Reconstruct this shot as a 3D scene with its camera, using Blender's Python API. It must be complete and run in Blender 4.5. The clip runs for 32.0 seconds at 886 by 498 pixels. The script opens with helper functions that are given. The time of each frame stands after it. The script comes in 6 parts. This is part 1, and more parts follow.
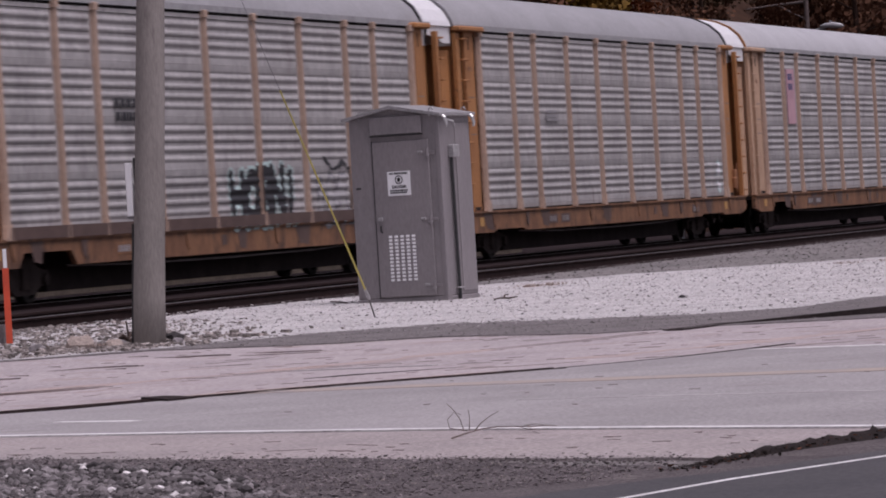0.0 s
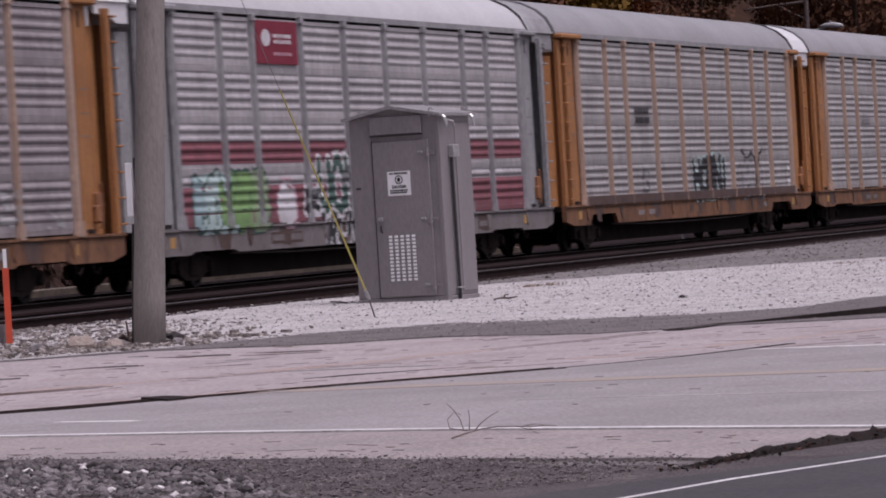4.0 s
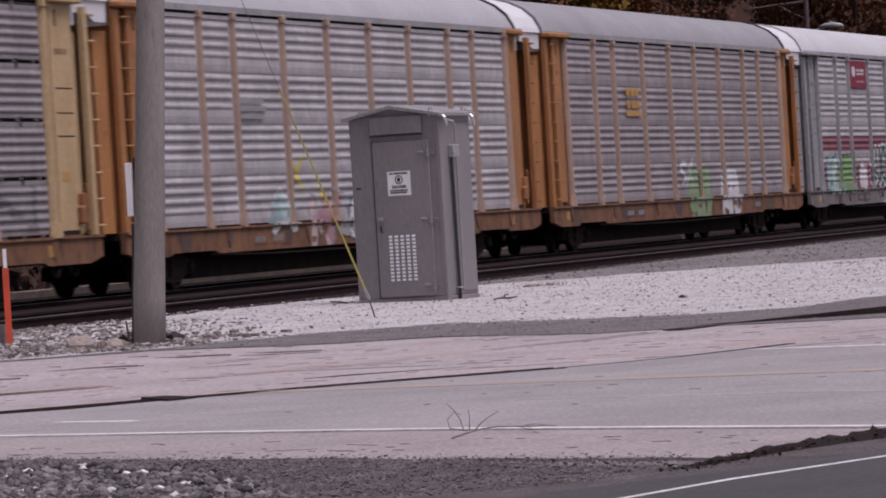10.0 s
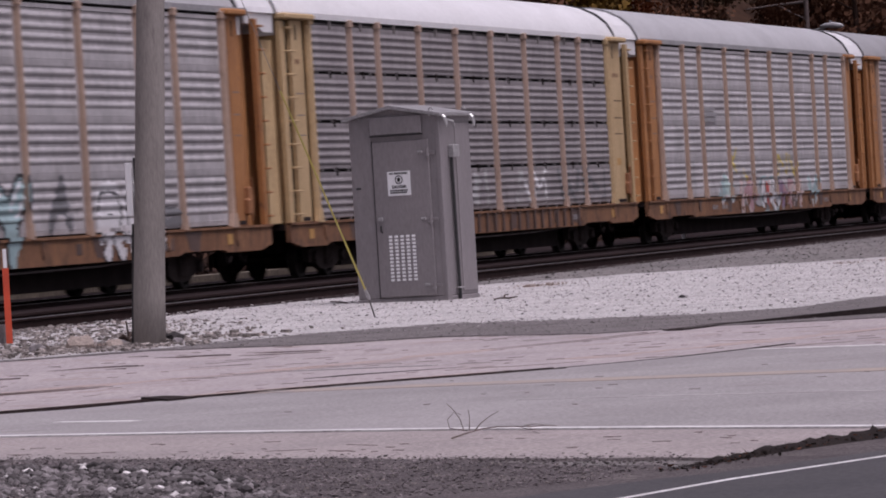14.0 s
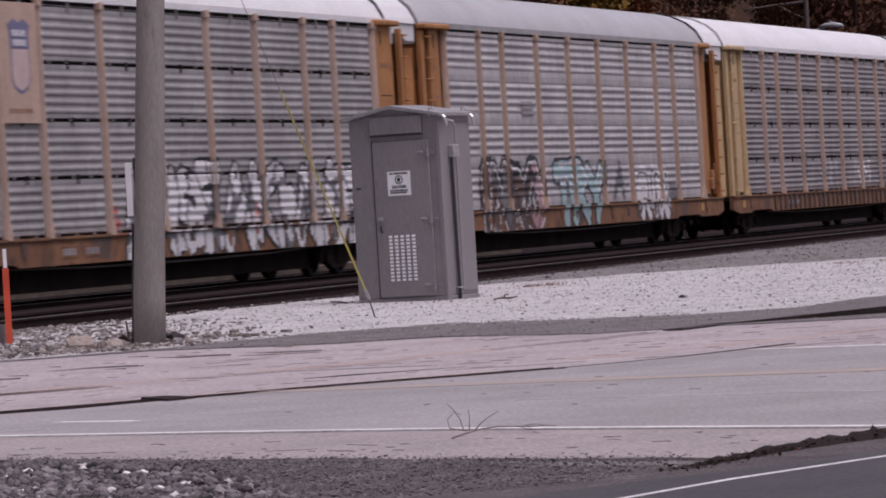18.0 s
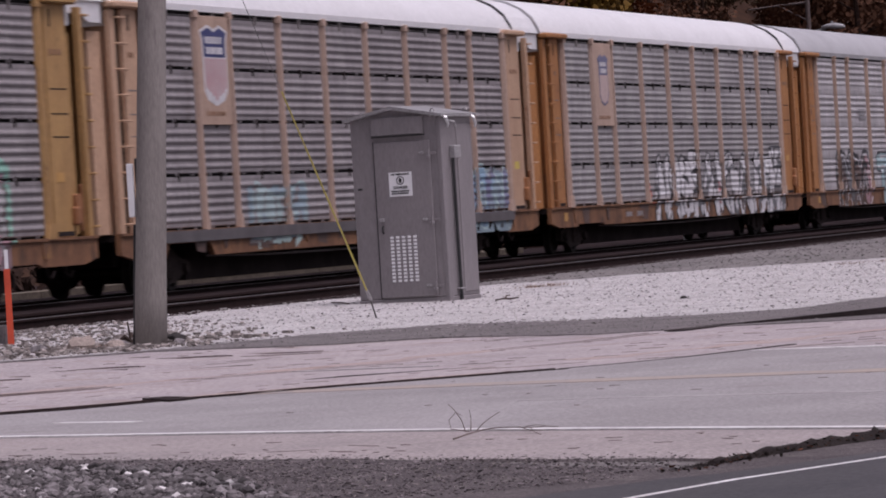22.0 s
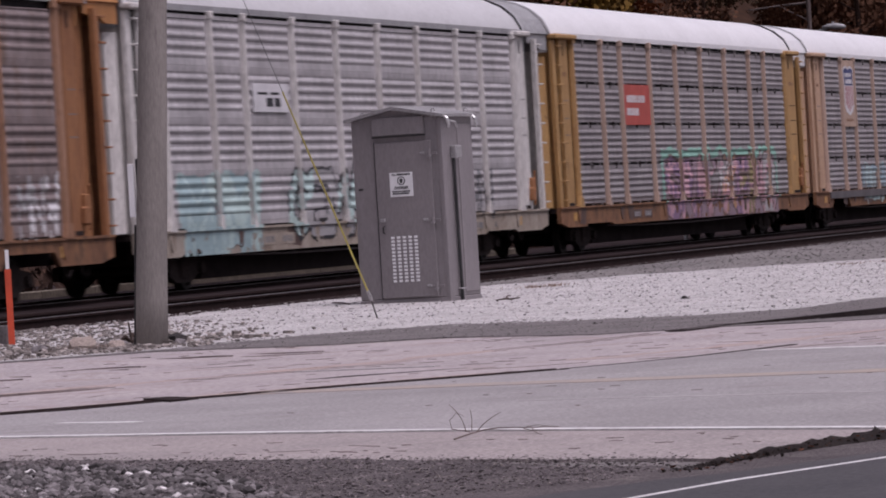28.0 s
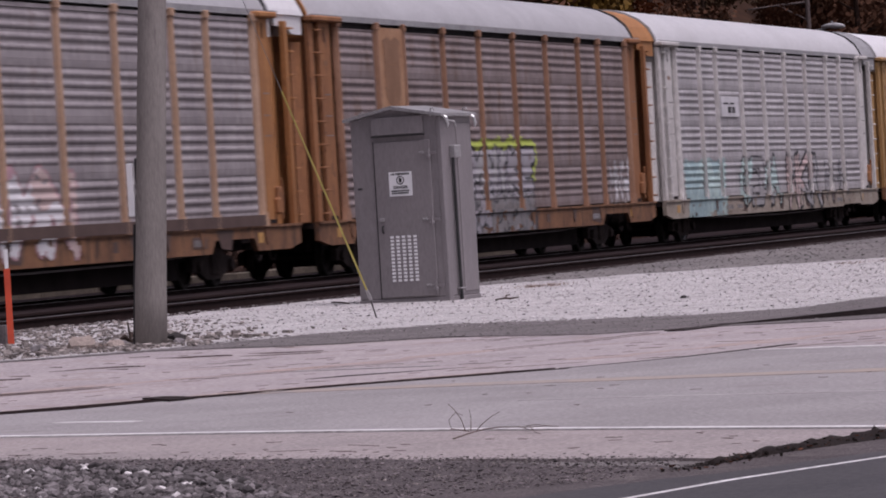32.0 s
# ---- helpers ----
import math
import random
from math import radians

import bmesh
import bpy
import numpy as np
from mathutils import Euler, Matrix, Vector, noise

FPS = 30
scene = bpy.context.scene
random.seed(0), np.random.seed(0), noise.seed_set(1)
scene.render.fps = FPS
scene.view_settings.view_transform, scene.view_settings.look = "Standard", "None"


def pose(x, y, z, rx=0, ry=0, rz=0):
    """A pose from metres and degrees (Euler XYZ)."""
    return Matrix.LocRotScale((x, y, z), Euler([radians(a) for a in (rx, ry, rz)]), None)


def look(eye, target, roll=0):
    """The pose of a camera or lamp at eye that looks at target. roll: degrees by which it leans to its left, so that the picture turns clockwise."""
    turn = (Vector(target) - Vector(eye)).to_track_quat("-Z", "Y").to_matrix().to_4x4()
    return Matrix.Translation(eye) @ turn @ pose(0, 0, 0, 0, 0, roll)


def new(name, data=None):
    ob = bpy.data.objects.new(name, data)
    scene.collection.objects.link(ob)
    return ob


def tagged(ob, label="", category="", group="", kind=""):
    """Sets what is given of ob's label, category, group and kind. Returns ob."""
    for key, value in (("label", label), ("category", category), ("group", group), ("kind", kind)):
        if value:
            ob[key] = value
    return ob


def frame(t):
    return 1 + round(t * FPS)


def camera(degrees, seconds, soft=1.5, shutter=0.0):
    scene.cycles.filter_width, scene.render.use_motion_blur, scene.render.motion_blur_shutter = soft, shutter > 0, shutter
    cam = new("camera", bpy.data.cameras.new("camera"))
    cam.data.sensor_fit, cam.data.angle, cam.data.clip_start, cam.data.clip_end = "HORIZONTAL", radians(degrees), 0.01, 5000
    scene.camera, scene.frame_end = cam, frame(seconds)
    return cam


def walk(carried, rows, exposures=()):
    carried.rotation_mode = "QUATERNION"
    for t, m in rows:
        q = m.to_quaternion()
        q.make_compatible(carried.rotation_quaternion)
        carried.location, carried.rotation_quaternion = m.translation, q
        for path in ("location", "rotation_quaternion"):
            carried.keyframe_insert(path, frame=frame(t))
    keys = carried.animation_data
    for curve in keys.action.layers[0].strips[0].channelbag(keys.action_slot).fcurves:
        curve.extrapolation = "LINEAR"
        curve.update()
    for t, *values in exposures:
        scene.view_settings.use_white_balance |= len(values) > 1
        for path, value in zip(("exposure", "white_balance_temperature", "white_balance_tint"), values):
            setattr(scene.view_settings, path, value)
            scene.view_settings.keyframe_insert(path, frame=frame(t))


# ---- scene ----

from mathutils.geometry import tessellate_polygon

# The train runs along +x; y grows away from the camera; road level is z = 0.
EYE = Vector((0.0, 0.0, 1.25))
YAW, DIP, ROLL = 16.822, 0.446, -3.434
STEP = 0.00696          # degrees of one small nudge of the tripod head


def aim(right=0.0, down=0.0):
    a, d = radians(YAW + right * STEP), radians(DIP - down * STEP)
    way = Vector((math.cos(a) * math.cos(d), math.sin(a) * math.cos(d), -math.sin(d)))
    return look(EYE, EYE + 50 * way, ROLL)


cam = camera(10.88, 32.0, soft=1.85, shutter=0.6)
walk(cam, [(t, aim(a, b)) for t, a, b in (
    (0.0, 0, 0), (9.0, 0, 0), (18.0, 0, 0), (19.0, 1, 0), (19.6, 1, 0), (20.0, 3.6, 0.5), (20.6, 2.2, 1), (21.5, 3, 1.8),
    (22.5, 1.8, 1), (24.0, 1.5, 0.3), (25.2, 3, 2), (27.5, 4, 1.6), (28.0, 4, 2), (29.0, 3, 1.4), (30.0, 3, 1), (32.0, 2.6, 1))],
    [(0.0, 0.12, 6200, 28), (32.0, 0.12, 6200, 28)])

# ---- light: a bright overcast autumn day ----
world = bpy.data.worlds.new("overcast_sky")
scene.world = world
world.use_nodes = True
wn = world.node_tree
wn.nodes.clear()
sky = wn.nodes.new("ShaderNodeTexSky")
sky.sky_type = "NISHITA"
sky.sun_disc = False
sky.sun_elevation, sky.sun_rotation = radians(67), radians(200)
sky.air_density, sky.dust_density, sky.ozone_density = 1.0, 6.0, 1.0
grey = wn.nodes.new("ShaderNodeHueSaturation")
grey.inputs["Saturation"].default_value = 0.3
bg = wn.nodes.new("ShaderNodeBackground")
bg.inputs["Strength"].default_value = 0.075
wout = wn.nodes.new("ShaderNodeOutputWorld")
wn.links.new(sky.outputs[0], grey.inputs["Color"])
wn.links.new(grey.outputs[0], bg.inputs["Color"])
wn.links.new(bg.outputs[0], wout.inputs["Surface"])
sun = new("sun", bpy.data.lights.new("sun", "SUN"))
sun.data.energy, sun.data.angle, sun.data.color = 1.7, radians(30), (1.0, 0.96, 0.92)
sun.matrix_world = look((28, -12, 80), (40, 20, 0))


# ---- materials ----
def mat(name, c1, c2=None, rough=0.75, metal=0.0, scale=1.5, fine=25.0, bump=0.25, streak=1.0, dirt=None, dirt_at=0.58, spread=1.0, contrast=0.35, island=0.0):
    """A weathered surface: two tones at a coarse and a fine scale, stains, fine relief. streak < 1 draws it out downwards."""
    m = bpy.data.materials.new(name)
    m.use_nodes = True
    n, l = m.node_tree.nodes, m.node_tree.links
    b = n["Principled BSDF"]
    b.inputs["Metallic"].default_value = metal
    if rough >= 0.85:
        b.inputs["Specular IOR Level"].default_value = 0.12
    tc, info = n.new("ShaderNodeTexCoord"), n.new("ShaderNodeObjectInfo")
    off = n.new("ShaderNodeVectorMath")
    off.operation = "MULTIPLY_ADD"
    off.inputs[1].default_value = (37 * spread, 53 * spread, 71 * spread)
    l.new(info.outputs["Random"], off.inputs[0])
    l.new(tc.outputs["Object"], off.inputs[2])
    mp = n.new("ShaderNodeMapping")
    mp.inputs["Scale"].default_value = (1, 1, streak)
    l.new(off.outputs[0], mp.inputs["Vector"])

    def noise_node(s, detail, rough_):
        t = n.new("ShaderNodeTexNoise")
        t.inputs["Scale"].default_value, t.inputs["Detail"].default_value, t.inputs["Roughness"].default_value = s, detail, rough_
        l.new(mp.outputs[0], t.inputs["Vector"])
        return t

    def ramp(src, a, z):
        r = n.new("ShaderNodeMapRange")
        r.inputs["From Min"].default_value, r.inputs["From Max"].default_value = a, z
        l.new(src, r.inputs["Value"])
        return r.outputs[0]

    def mix(fac, a, z, kind="MIX"):
        x = n.new("ShaderNodeMix")
        x.data_type, x.blend_type = "RGBA", kind
        for sock, val in ((x.inputs[0], fac), (x.inputs[6], a), (x.inputs[7], z)):
            if isinstance(val, (int, float)):
                sock.default_value = val
            elif isinstance(val, tuple):
                sock.default_value = (*val, 1.0)
            else:
                l.new(val, sock)
        return x.outputs[2]

    big, small = noise_node(scale, 4, 0.6), noise_node(fine, 3, 0.65)
    c2 = c2 or tuple(v * 0.72 for v in c1)
    col = mix(ramp(big.outputs[0], 0.35, 0.68), c1, c2)
    fleck = n.new("ShaderNodeMapRange")
    fleck.inputs["From Min"].default_value, fleck.inputs["From Max"].default_value = 0.25, 0.75
    fleck.inputs["To Min"].default_value, fleck.inputs["To Max"].default_value = 1 - contrast, 1 + contrast
    l.new(small.outputs[0], fleck.inputs["Value"])
    tone = n.new("ShaderNodeVectorMath")
    tone.operation = "SCALE"
    l.new(col, tone.inputs[0])
    l.new(fleck.outputs[0], tone.inputs["Scale"])
    col = tone.outputs[0]
    if island:
        geo, span, each = n.new("ShaderNodeNewGeometry"), n.new("ShaderNodeMapRange"), n.new("ShaderNodeVectorMath")
        span.inputs["To Min"].default_value, span.inputs["To Max"].default_value = 1 - island, 1 + island
        l.new(geo.outputs["Random Per Island"], span.inputs["Value"])
        each.operation = "SCALE"
        l.new(col, each.inputs[0])
        l.new(span.outputs[0], each.inputs["Scale"])
        col = each.outputs[0]
    if dirt:
        stain = noise_node(scale * 2.3, 6, 0.7)
        stain.inputs["Distortion"].default_value = 0.6
        col = mix(ramp(stain.outputs[0], dirt_at, dirt_at + 0.12), col, dirt)
    l.new(col, b.inputs["Base Color"])
    rr = n.new("ShaderNodeMapRange")
    rr.inputs["To Min"].default_value, rr.inputs["To Max"].default_value = max(0.05, rough - 0.12), min(1.0, rough + 0.12)
    l.new(big.outputs[0], rr.inputs["Value"])
    l.new(rr.outputs[0], b.inputs["Roughness"])
    if bump:
        bp = n.new("ShaderNodeBump")
        bp.inputs["Strength"].default_value, bp.inputs["Distance"].default_value = bump, 0.01
        l.new(small.outputs[0], bp.inputs["Height"])
        l.new(bp.outputs[0], b.inputs["Normal"])
    return m


RUST = (0.10, 0.045, 0.025)
GALV = mat("galvanised_panel", (0.475, 0.455, 0.467), (0.365, 0.347, 0.357), 0.55, 0.12, 0.8, 14, 0.1, 0.25, (0.27, 0.25, 0.25), 0.6)
GALV_MID = mat("greyed_galvanised_panel", (0.395, 0.38, 0.378), (0.30, 0.287, 0.285), 0.6, 0.1, 0.8, 14, 0.1, 0.25, (0.24, 0.215, 0.205), 0.58)
GALV_WARM = mat("dusty_galvanised_panel", (0.335, 0.303, 0.312), (0.26, 0.234, 0.242), 0.6, 0.1, 0.8, 14, 0.1, 0.25, (0.22, 0.18, 0.16), 0.58)
GALV_BROWN = mat("rust_dusted_panel", (0.27, 0.222, 0.22), (0.195, 0.153, 0.148), 0.7, 0.15, 0.9, 14, 0.1, 0.25, (0.16, 0.10, 0.075), 0.55)
GALV_DARK = mat("dull_galvanised_panel", (0.285, 0.262, 0.268), (0.215, 0.197, 0.203), 0.65, 0.05, 0.8, 16, 0.1, 0.2, (0.15, 0.13, 0.13), 0.6)
GALV_COOL = mat("cool_grey_galvanised_panel", (0.325, 0.31, 0.315), (0.25, 0.238, 0.242), 0.65, 0.05, 0.8, 16, 0.1, 0.2, (0.19, 0.175, 0.175), 0.62)
RED_BAND = mat("faded_red_paint", (0.235, 0.078, 0.095), (0.19, 0.07, 0.083), 0.6, 0, 1.2, 18, 0.1, 0.3, (0.2, 0.12, 0.12), 0.62)
POST_TAN = mat("dusty_tan_paint", (0.455, 0.325, 0.25), (0.375, 0.262, 0.20), 0.65, 0, 1.4, 22, 0.15, 0.55, (0.23, 0.125, 0.08), 0.62, contrast=0.2)
TAN = mat("tan_paint", (0.53, 0.35, 0.235), (0.44, 0.28, 0.185), 0.6, 0, 1.4, 22, 0.15, 0.55, (0.24, 0.12, 0.07), 0.63, contrast=0.16)
POST_DULL = mat("dull_tan_paint", (0.49, 0.355, 0.285), (0.42, 0.30, 0.235), 0.65, 0, 1.4, 22, 0.15, 0.55, (0.22, 0.13, 0.09), 0.64, contrast=0.16)
CREAM = mat("cream_yellow_paint", (0.54, 0.385, 0.21), (0.455, 0.32, 0.17), 0.6, 0, 1.4, 22, 0.15, 0.55, (0.25, 0.14, 0.07), 0.64, contrast=0.16)
OCHRE = mat("ochre_yellow_paint", (0.45, 0.27, 0.105), (0.35, 0.20, 0.08), 0.6, 0, 1.4, 22, 0.15, 0.55, (0.16, 0.085, 0.04), 0.6, contrast=0.16)
ORANGE = mat("weathered_orange_paint", (0.42, 0.19, 0.065), (0.31, 0.135, 0.05), 0.65, 0, 1.3, 20, 0.2, 0.55, (0.14, 0.07, 0.045), 0.6, contrast=0.16)
SILL_O = mat("grimy_orange_paint", (0.25, 0.122, 0.06), (0.155, 0.073, 0.04), 0.7, 0, 1.6, 16, 0.2, 0.35, (0.07, 0.04, 0.028), 0.52)
SILL_B = mat("grimy_grey_paint", (0.22, 0.20, 0.20), (0.16, 0.14, 0.135), 0.7, 0, 1.0, 16, 0.2, 0.4, (0.10, 0.075, 0.06), 0.58)
SILL_W = mat("grimy_cream_paint", (0.38, 0.33, 0.28), (0.27, 0.22, 0.175), 0.7, 0, 1.0, 16, 0.2, 0.4, (0.14, 0.09, 0.06), 0.55)
BROWN = mat("rusted_brown_paint", (0.335, 0.15, 0.062), (0.225, 0.095, 0.042), 0.75, 0, 1.2, 20, 0.25, 0.55, (0.095, 0.045, 0.03), 0.58, contrast=0.16)
POST_RUST = mat("rust_bled_post_paint", (0.36, 0.20, 0.125), (0.26, 0.132, 0.075), 0.7, 0, 1.4, 20, 0.2, 0.4, (0.17, 0.085, 0.05), 0.58, contrast=0.2)
RUSTY_PLATE = mat("rust_bled_tan_paint", (0.45, 0.265, 0.155), (0.35, 0.18, 0.095), 0.7, 0, 2.5, 20, 0.2, 0.55, (0.16, 0.075, 0.045), 0.55, contrast=0.2)
GREY_PAINT = mat("grey_paint", (0.33, 0.33, 0.34), (0.26, 0.255, 0.265), 0.55, 0, 1.2, 20, 0.1, 0.3, (0.18, 0.14, 0.13), 0.66)
WHITE_PAINT = mat("dirty_white_paint", (0.66, 0.64, 0.62), (0.52, 0.49, 0.47), 0.55, 0, 1.2, 20, 0.1, 0.25, (0.30, 0.22, 0.17), 0.66)
ROOF_WHITE = mat("white_roof_sheet", (0.78, 0.775, 0.79), (0.71, 0.705, 0.715), 0.45, 0.1, 0.5, 9, 0.05, 1, (0.58, 0.56, 0.56), 0.68, contrast=0.08)
ROOF_GREY = mat("dull_grey_roof_sheet", (0.36, 0.355, 0.37), (0.305, 0.30, 0.31), 0.5, 0.2, 0.5, 9, 0.05, 1, (0.30, 0.29, 0.29), 0.66, contrast=0.12)
ROOF_PALE = mat("pale_roof_sheet", (0.50, 0.495, 0.51), (0.43, 0.425, 0.44), 0.45, 0.2, 0.5, 9, 0.05, 1, (0.42, 0.40, 0.40), 0.67, contrast=0.1)
ROOF_SILVER = mat("silvery_roof_sheet", (0.63, 0.625, 0.64), (0.56, 0.555, 0.565), 0.45, 0.15, 0.5, 9, 0.05, 1, (0.5, 0.48, 0.48), 0.67, contrast=0.1)
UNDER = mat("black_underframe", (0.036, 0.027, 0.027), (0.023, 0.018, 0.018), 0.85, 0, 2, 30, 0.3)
# Near-black tone for the shade inside the wagons.
INNER = mat("interior_shade_sheet", (0.04, 0.037, 0.039), None, 0.9, 0, 2, 30, 0.1)
WHEEL_STEEL = mat("greasy_wheel_steel", (0.05, 0.042, 0.038), (0.025, 0.022, 0.02), 0.6, 0.5, 4, 40, 0.2)
TRUCK_STEEL = mat("dusty_truck_casting", (0.060, 0.046, 0.043), (0.034, 0.027, 0.026), 0.85, 0, 3, 30, 0.3)
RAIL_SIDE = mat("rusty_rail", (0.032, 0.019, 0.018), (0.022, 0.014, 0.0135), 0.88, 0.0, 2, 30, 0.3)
RAIL_TOP = mat("polished_rail_head", (0.55, 0.53, 0.53), (0.42, 0.40, 0.40), 0.38, 0.9, 2, 30, 0.05)
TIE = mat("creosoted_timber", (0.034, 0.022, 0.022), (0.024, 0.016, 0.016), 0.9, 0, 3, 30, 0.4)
CABINET = mat("grey_cabinet_paint", (0.272, 0.248, 0.256), (0.218, 0.20, 0.207), 0.5, 0.2, 1.1, 30, 0.05, 0.35, (0.215, 0.196, 0.20), 0.6, contrast=0.12)
CABINET_ROOF = mat("grey_cabinet_roof", (0.33, 0.32, 0.325), (0.27, 0.26, 0.265), 0.5, 0.2, 2, 30, 0.05)
GALV_BRIGHT = mat("bright_galvanised_fitting", (0.62, 0.62, 0.63), (0.5, 0.5, 0.5), 0.4, 0.6, 8, 60, 0.1)
FITTING_PALE = mat("weathered_pale_fitting", (0.40, 0.39, 0.395), (0.31, 0.30, 0.305), 0.5, 0.4, 8, 60, 0.1)
FITTING_GREY = mat("weathered_grey_rod", (0.13, 0.12, 0.12), (0.085, 0.075, 0.075), 0.6, 0.3, 8, 60, 0.1)
FITTING = mat("dark_steel_fitting", (0.05, 0.05, 0.052), None, 0.55, 0.4, 8, 60, 0.1)
SIGN_WHITE = mat("white_sign_face", (0.82, 0.82, 0.83), (0.76, 0.76, 0.77), 0.5, 0, 6, 60, 0.02, contrast=0.05)
INK = mat("black_sign_ink", (0.02, 0.02, 0.022), None, 0.6, 0, 6, 60, 0.02)
POLE_WOOD = mat("grey_weathered_pole_wood", (0.275, 0.252, 0.236), (0.215, 0.196, 0.184), 0.85, 0, 3, 60, 0.3, 0.2, (0.175, 0.155, 0.148), 0.56, contrast=0.18)
YELLOW_GUARD = mat("yellow_plastic_guard", (0.52, 0.44, 0.085), (0.40, 0.34, 0.075), 0.45, 0, 3, 40, 0.05, contrast=0.1)
FAR_STEEL = mat("dull_brown_steel", (0.12, 0.09, 0.085), (0.09, 0.07, 0.066), 0.7, 0.2, 5, 50, 0.1)
STEEL_WIRE = mat("galvanised_wire", (0.30, 0.30, 0.30), None, 0.5, 0.7, 5, 50, 0.1)
MARKER = mat("orange_marker_plastic", (0.64, 0.085, 0.035), (0.52, 0.07, 0.03), 0.45, 0, 3, 40, 0.03, contrast=0.1)
GROUND = mat("grey_dirt_and_ballast", (0.20, 0.185, 0.18), (0.14, 0.13, 0.128), 0.95, 0, 0.35, 9, 0.6, contrast=0.5)
BALLAST = mat("grey_ballast", (0.175, 0.160, 0.160), (0.13, 0.118, 0.118), 0.95, 0, 1.2, 34, 0.6, 1, (0.21, 0.19, 0.188), 0.6, contrast=0.45)
# Ballast, ties and rail sides hold the track's shade in their near-black tone.
BALLAST_DARK = mat("shade_toned_brown_ballast", (0.027, 0.017, 0.0178), (0.018, 0.012, 0.0126), 0.95, 0, 0.6, 12, 0.8, contrast=0.5)
GRAVEL = mat("white_crushed_limestone", (0.48, 0.463, 0.46), (0.38, 0.363, 0.361), 0.95, 0, 1.1, 22, 0.6, 1, (0.29, 0.265, 0.26), 0.58, contrast=0.5)
ROAD = mat("worn_grey_asphalt", (0.329, 0.312, 0.315), (0.262, 0.249, 0.25), 0.9, 0, 0.55, 30, 0.3, 1, (0.25, 0.228, 0.228), 0.58, contrast=0.38)
ROAD_PINK = mat("pinkish_worn_concrete", (0.395, 0.352, 0.355), (0.315, 0.284, 0.29), 0.9, 0, 0.55, 20, 0.3, 1, (0.30, 0.248, 0.238), 0.54, contrast=0.42)
SHOULDER = mat("dusty_shoulder", (0.345, 0.305, 0.30), (0.28, 0.252, 0.25), 0.95, 0, 0.8, 30, 0.4, 1, (0.24, 0.213, 0.208), 0.57, contrast=0.45)
FRESH_ASPHALT = mat("dark_asphalt", (0.088, 0.084, 0.09), (0.07, 0.068, 0.073), 0.85, 0, 0.5, 40, 0.4, contrast=0.3)
LINE_WHITE = mat("worn_white_road_paint", (0.72, 0.71, 0.71), (0.56, 0.54, 0.54), 0.8, 0, 2.5, 20, 0.2, 1, (0.38, 0.35, 0.35), 0.58, contrast=0.25)
LINE_FAINT = mat("faint_white_road_paint", (0.42, 0.40, 0.40), (0.35, 0.33, 0.33), 0.85, 0, 1.5, 20, 0.2, 1, (0.31, 0.285, 0.29), 0.5, contrast=0.15)
VERGE = mat("dark_grit", (0.115, 0.10, 0.102), (0.078, 0.068, 0.07), 0.95, 0, 2.5, 60, 0.8, 1, (0.19, 0.17, 0.162), 0.58, contrast=0.8)
LINE_YELLOW = mat("worn_yellow_road_paint", (0.375, 0.315, 0.27), (0.335, 0.29, 0.265), 0.85, 0, 1.2, 20, 0.2, 1, (0.31, 0.28, 0.27), 0.5, contrast=0.15)
TAR = mat("black_tar_joint", (0.02, 0.014, 0.014), (0.034, 0.025, 0.024), 0.85, 0, 3, 30, 0.3)
CRACK = mat("brown_dirt_in_cracks", (0.13, 0.10, 0.095), (0.19, 0.15, 0.145), 0.9, 0, 4, 30, 0.3)
CONCRETE = mat("tan_concrete", (0.24, 0.205, 0.165), (0.17, 0.145, 0.12), 0.9, 0, 0.8, 14, 0.3, 1, (0.2, 0.17, 0.14), 0.6)
RUBBLE = mat("dusty_rubble", (0.30, 0.268, 0.25), (0.19, 0.168, 0.158), 0.95, 0, 3, 30, 0.4, contrast=0.3, island=0.5)
LEAF_LITTER = mat("fallen_rust_red_leaves", (0.13, 0.05, 0.03), (0.07, 0.035, 0.022), 0.9, 0, 5, 40, 0.1, island=0.4)
GRIT_STONE = mat("grey_grit_stones", (0.25, 0.23, 0.228), (0.17, 0.157, 0.155), 0.95, 0, 3, 30, 0.4, contrast=0.3, island=0.45)
GRIT_DARK = mat("dark_grit_stones", (0.20, 0.176, 0.18), (0.12, 0.105, 0.108), 0.95, 0, 3, 30, 0.4, contrast=0.4, island=0.55)
EDGE_DUST = mat("pale_road_crumbs", (0.27, 0.24, 0.238), (0.20, 0.178, 0.177), 0.95, 0, 3, 30, 0.3, contrast=0.3, island=0.3)
STONE_MIX = mat("mixed_grey_stones", (0.18, 0.165, 0.168), (0.062, 0.056, 0.057), 0.9, 0, 3, 30, 0.4, contrast=0.3, island=0.65)
LIME_STONE = mat("limestone_chips", (0.60, 0.577, 0.573), (0.43, 0.41, 0.405), 0.95, 0, 3, 30, 0.4, contrast=0.3, island=0.42)
BALLAST_STONE = mat("ballast_stones", (0.20, 0.186, 0.184), (0.15, 0.138, 0.136), 0.95, 0, 3, 30, 0.4, contrast=0.3, island=0.5)
TWIG = mat("dry_brown_twig", (0.09, 0.065, 0.055), (0.06, 0.045, 0.04), 0.9, 0, 6, 60, 0.3)
DRY_TWIG = mat("bleached_twig", (0.17, 0.13, 0.115), (0.11, 0.085, 0.075), 0.9, 0, 6, 60, 0.3)
DRY_GRASS = mat("dry_grass", (0.27, 0.20, 0.165), (0.16, 0.11, 0.09), 0.95, 0, 6, 60, 0.2)
